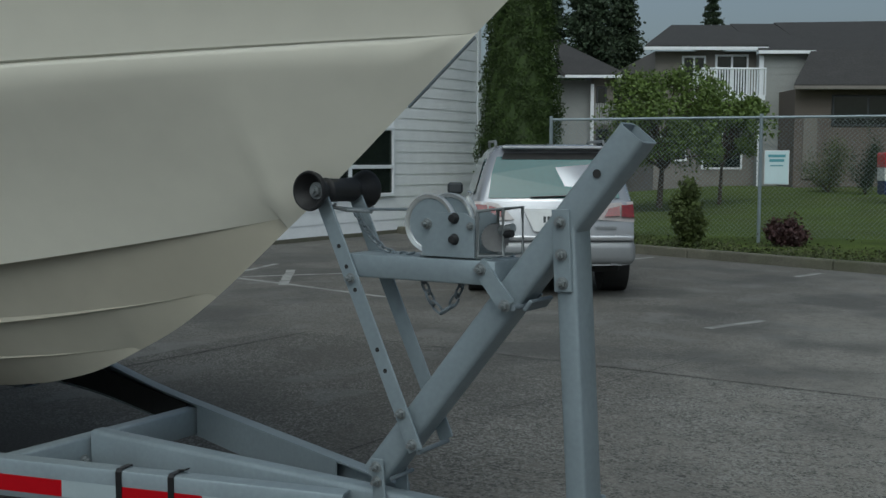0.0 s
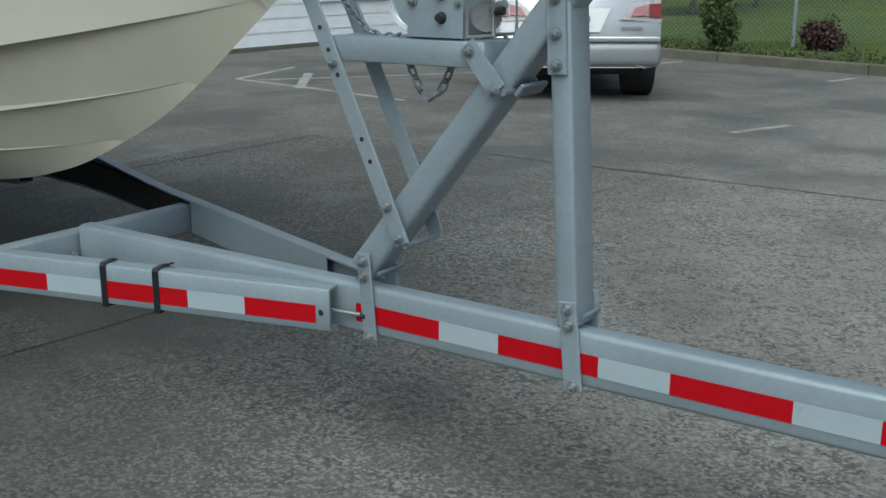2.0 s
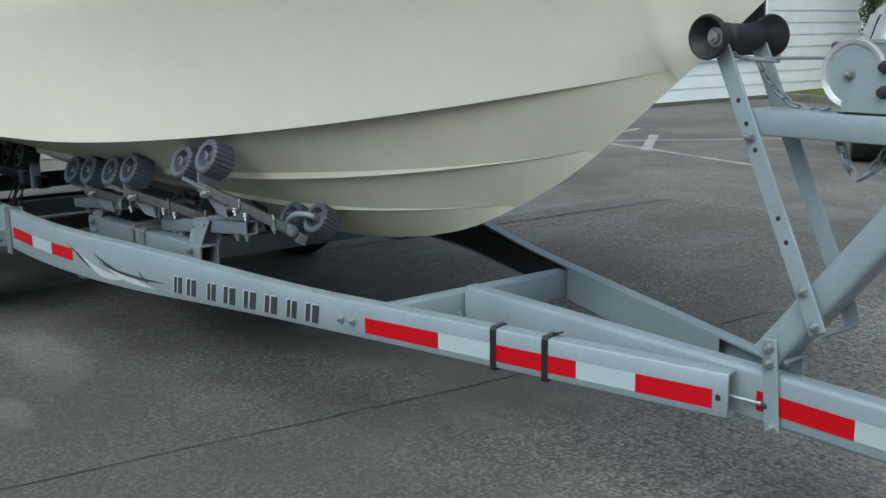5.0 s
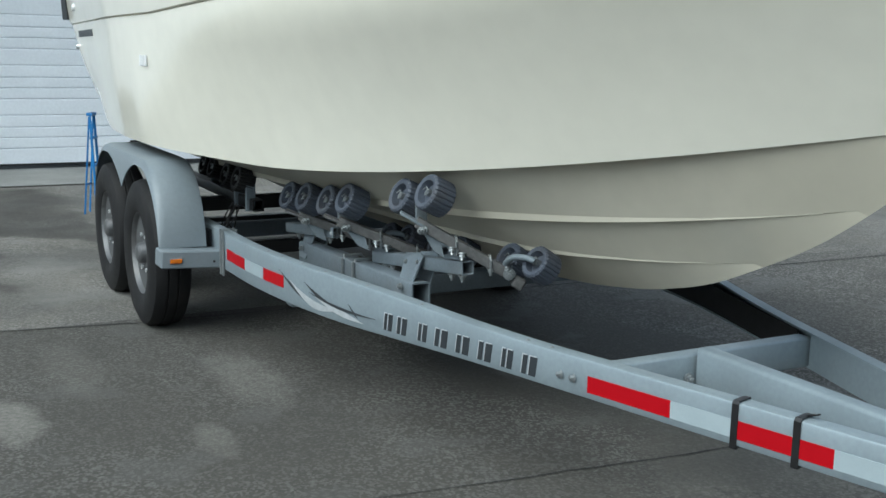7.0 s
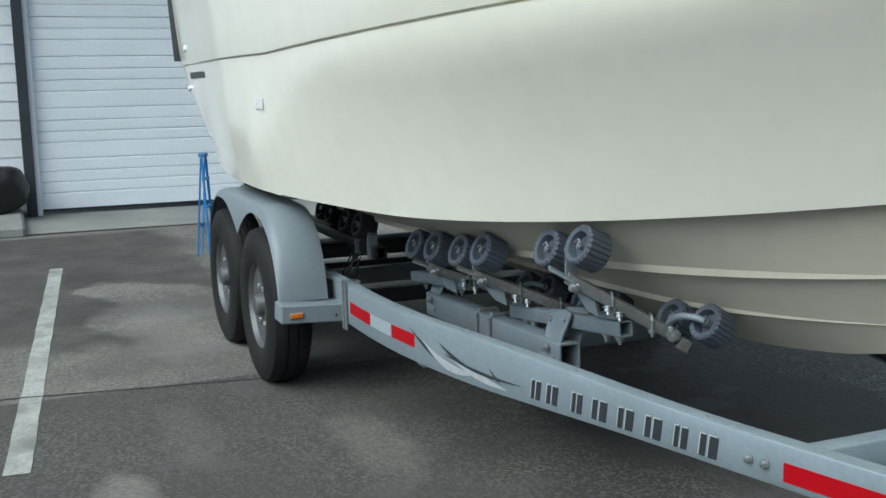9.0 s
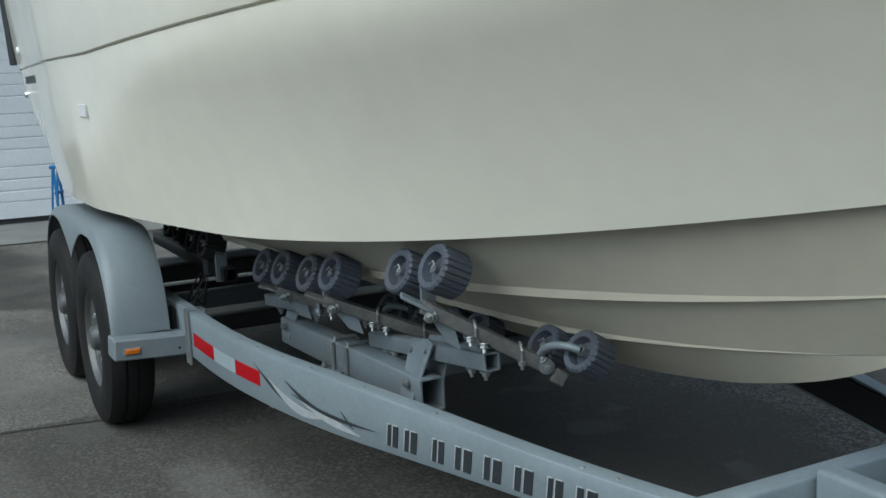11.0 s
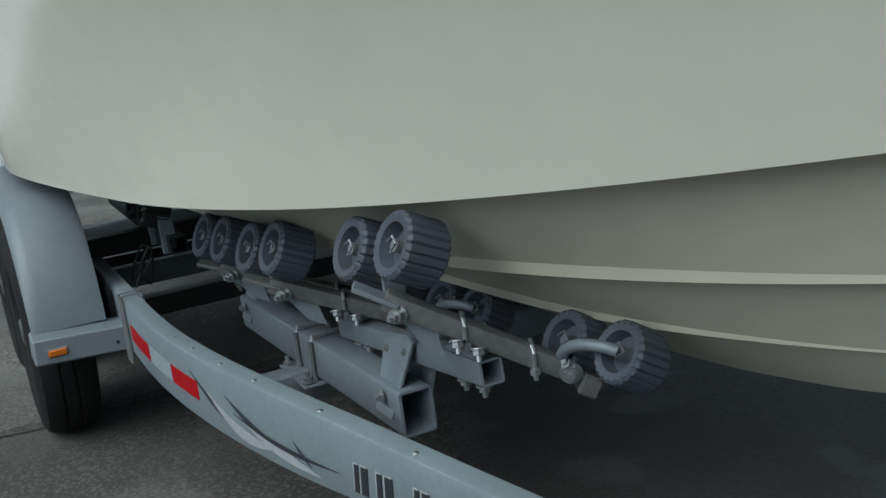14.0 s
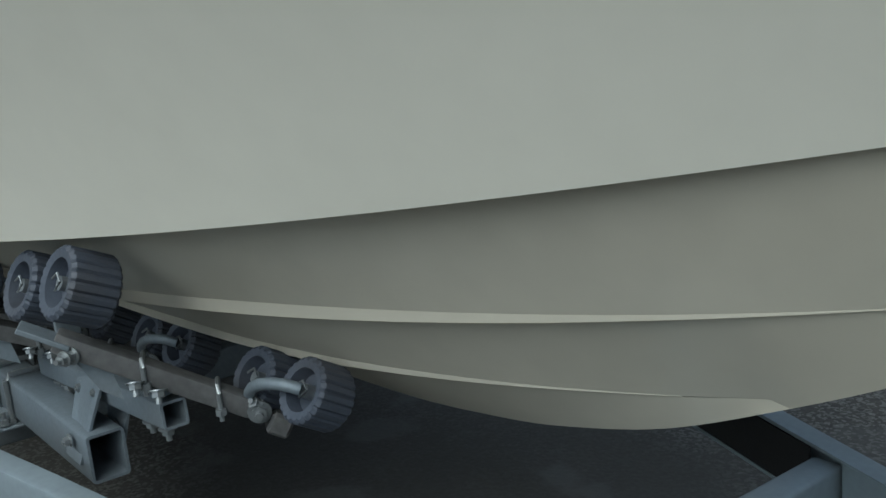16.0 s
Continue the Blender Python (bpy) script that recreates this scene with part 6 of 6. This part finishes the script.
def slab(name, parent, pts, material, t=0.16):
    """A roof plane from its four or three corners."""
    b = bmesh.new()
    lo_ = [b.verts.new(p) for p in pts]
    hi_ = [b.verts.new(Vector(p) + Vector((0, 0, t))) for p in pts]
    b.faces.new(lo_[::-1]), b.faces.new(hi_)
    for i in range(len(pts)):
        b.faces.new((lo_[i], lo_[(i + 1) % len(pts)], hi_[(i + 1) % len(pts)], hi_[i]))
    return part(name, b, material, parent)


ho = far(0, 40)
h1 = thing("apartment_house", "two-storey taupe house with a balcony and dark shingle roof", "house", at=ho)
h1.rotation_euler[2] = radians(32.88)
gable_box("wall", h1, 7.95, 11.75, 0, 8, 0, 5.62, SIDE_TAN)
lap_lines(h1, 7.95, 11.75, 0, 0.4, 5.5, SIDE_TAN, 0.24)
gable_box("wall", h1, 11.75, 13.5, -0.6, 6, 0, 5.5, SIDE_GREY)
lap_lines(h1, 11.75, 13.5, -0.6, 0.4, 5.4, SIDE_GREY, 0.24)
gable_box("wall", h1, 12.45, 27, -2.4, 6, 0, 4.05, SIDE_BROWN)
lap_lines(h1, 12.45, 27, -2.4, 0.4, 3.95, SIDE_BROWN, 0.22)
gable_box("wall", h1, 17.2, 27, -3.4, -2.4, 0, 4.6, SIDE_BROWN)
lap_lines(h1, 17.2, 27, -3.4, 0.4, 4.5, SIDE_BROWN, 0.22)
slab("roof", h1, [(7.45, -0.6, 5.62), (12.0, -0.6, 5.62), (12.0, 4, 6.95), (9.4, 4, 6.95)], ROOF)
slab("roof", h1, [(11.6, -0.9, 5.45), (13.6, -0.9, 5.45), (14.0, 4, 7.0), (11.8, 4, 7.0)], ROOF)
slab("roof", h1, [(13.55, -0.9, 5.40), (27, -0.9, 5.4), (27, 4, 7.25), (13.6, 4, 7.05)], ROOF)
slab("roof", h1, [(12.2, -3.0, 4.02), (27.4, -3.0, 4.02), (27.4, -0.9, 5.42), (13.5, -0.9, 5.42)], ROOF)
slab("roof", h1, [(17.0, -3.9, 4.55), (27.4, -3.9, 4.55), (27.4, -2.0, 5.1), (17.0, -2.0, 5.1)], ROOF)
for x0, x1, y, zc in ((7.4, 12.0, -0.63, 5.66), (11.55, 13.65, -0.93, 5.50), (12.2, 27.4, -3.03, 4.07)):
    part("gutter", beam((x0, y, zc), (x1, y, zc), 0.08, 0.12), SIDE_TAN if y < -2 else DOOR_WHITE, h1)
part("corner_board", box((0.16, 0.06, 5.0), Matrix.Translation((11.75, -0.66, 2.9)), 0), DOOR_WHITE, h1)
far_window(h1, 8.95, 9.85, -0.03, 4.35, 5.45)
far_window(h1, 10.2, 11.45, -0.03, 3.75, 5.5)
far_window(h1, 9.75, 11.3, -0.03, 1.2, 3.1)
far_window(h1, 8.2, 9.2, -0.03, 1.5, 2.6)
far_window(h1, 13.75, 16.3, -2.43, 2.75, 3.85, TRIM_DARK)
part("door", box((0.5, 0.06, 2.2), Matrix.Translation((13.0, -2.44, 2.0)), 0), SIDE_TAN, h1)
bal = gable_box("balcony", h1, 9.4, 11.7, -1.4, 0, 3.72, 3.90, DOOR_WHITE)
for k in range(24):
    part("baluster", box((0.045, 0.045, 0.95), Matrix.Translation((9.45 + k * 0.098, -1.36, 4.36)), 0), DOOR_WHITE, bal)
part("handrail", box((2.35, 0.09, 0.07), Matrix.Translation((10.55, -1.36, 4.86)), 0.01), DOOR_WHITE, bal)
for k in range(12):
    part("baluster", box((0.045, 0.045, 0.95), Matrix.Translation((9.43, -1.25 + k * 0.1, 4.36)), 0), DOOR_WHITE, bal)
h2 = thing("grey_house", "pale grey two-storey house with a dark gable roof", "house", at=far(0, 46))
h2.rotation_euler[2] = radians(32.88)
gable_box("wall", h2, 4.95, 6.4, 0, 8, 0, 5.0, SIDE_GREY)
gable_box("wall", h2, 6.4, 7.3, -0.5, 8, 0, 5.2, SIDE_TAN)
lap_lines(h2, 4.95, 6.4, 0, 0.4, 4.9, SIDE_GREY, 0.24)
gable_box("wall", h2, 2.5, 4.75, -1.0, 6, 0, 6.4, SIDING)
slab("roof", h2, [(4.6, -1.0, 5.05), (7.75, -1.0, 5.05), (5.2, 3, 6.9), (4.6, 3, 6.9)], ROOF)
slab("roof", h2, [(4.45, -1.4, 5.6), (5.1, -1.4, 5.0), (4.6, 3, 6.9), (3.6, 3, 6.9)], ROOF)
part("gutter", beam((4.7, -1.05, 5.08), (7.75, -1.05, 5.08), 0.08, 0.12), DOOR_WHITE, h2)
part("corner_board", box((0.14, 0.06, 4.8), Matrix.Translation((6.38, -0.53, 2.4)), 0), DOOR_WHITE, h2)
far_window(h2, 6.55, 7.0, -0.53, 3.6, 4.7, TRIM_DARK, 0)
far_window(h2, 6.55, 7.1, -0.53, 1.6, 2.9, TRIM_DARK, 0)
for k in range(9):
    part("baluster", box((0.07, 0.07, 0.9), Matrix.Translation((6.45 + 0.1 * k, -1.2, 3.5)), 0), SIDE_GREY, h2)
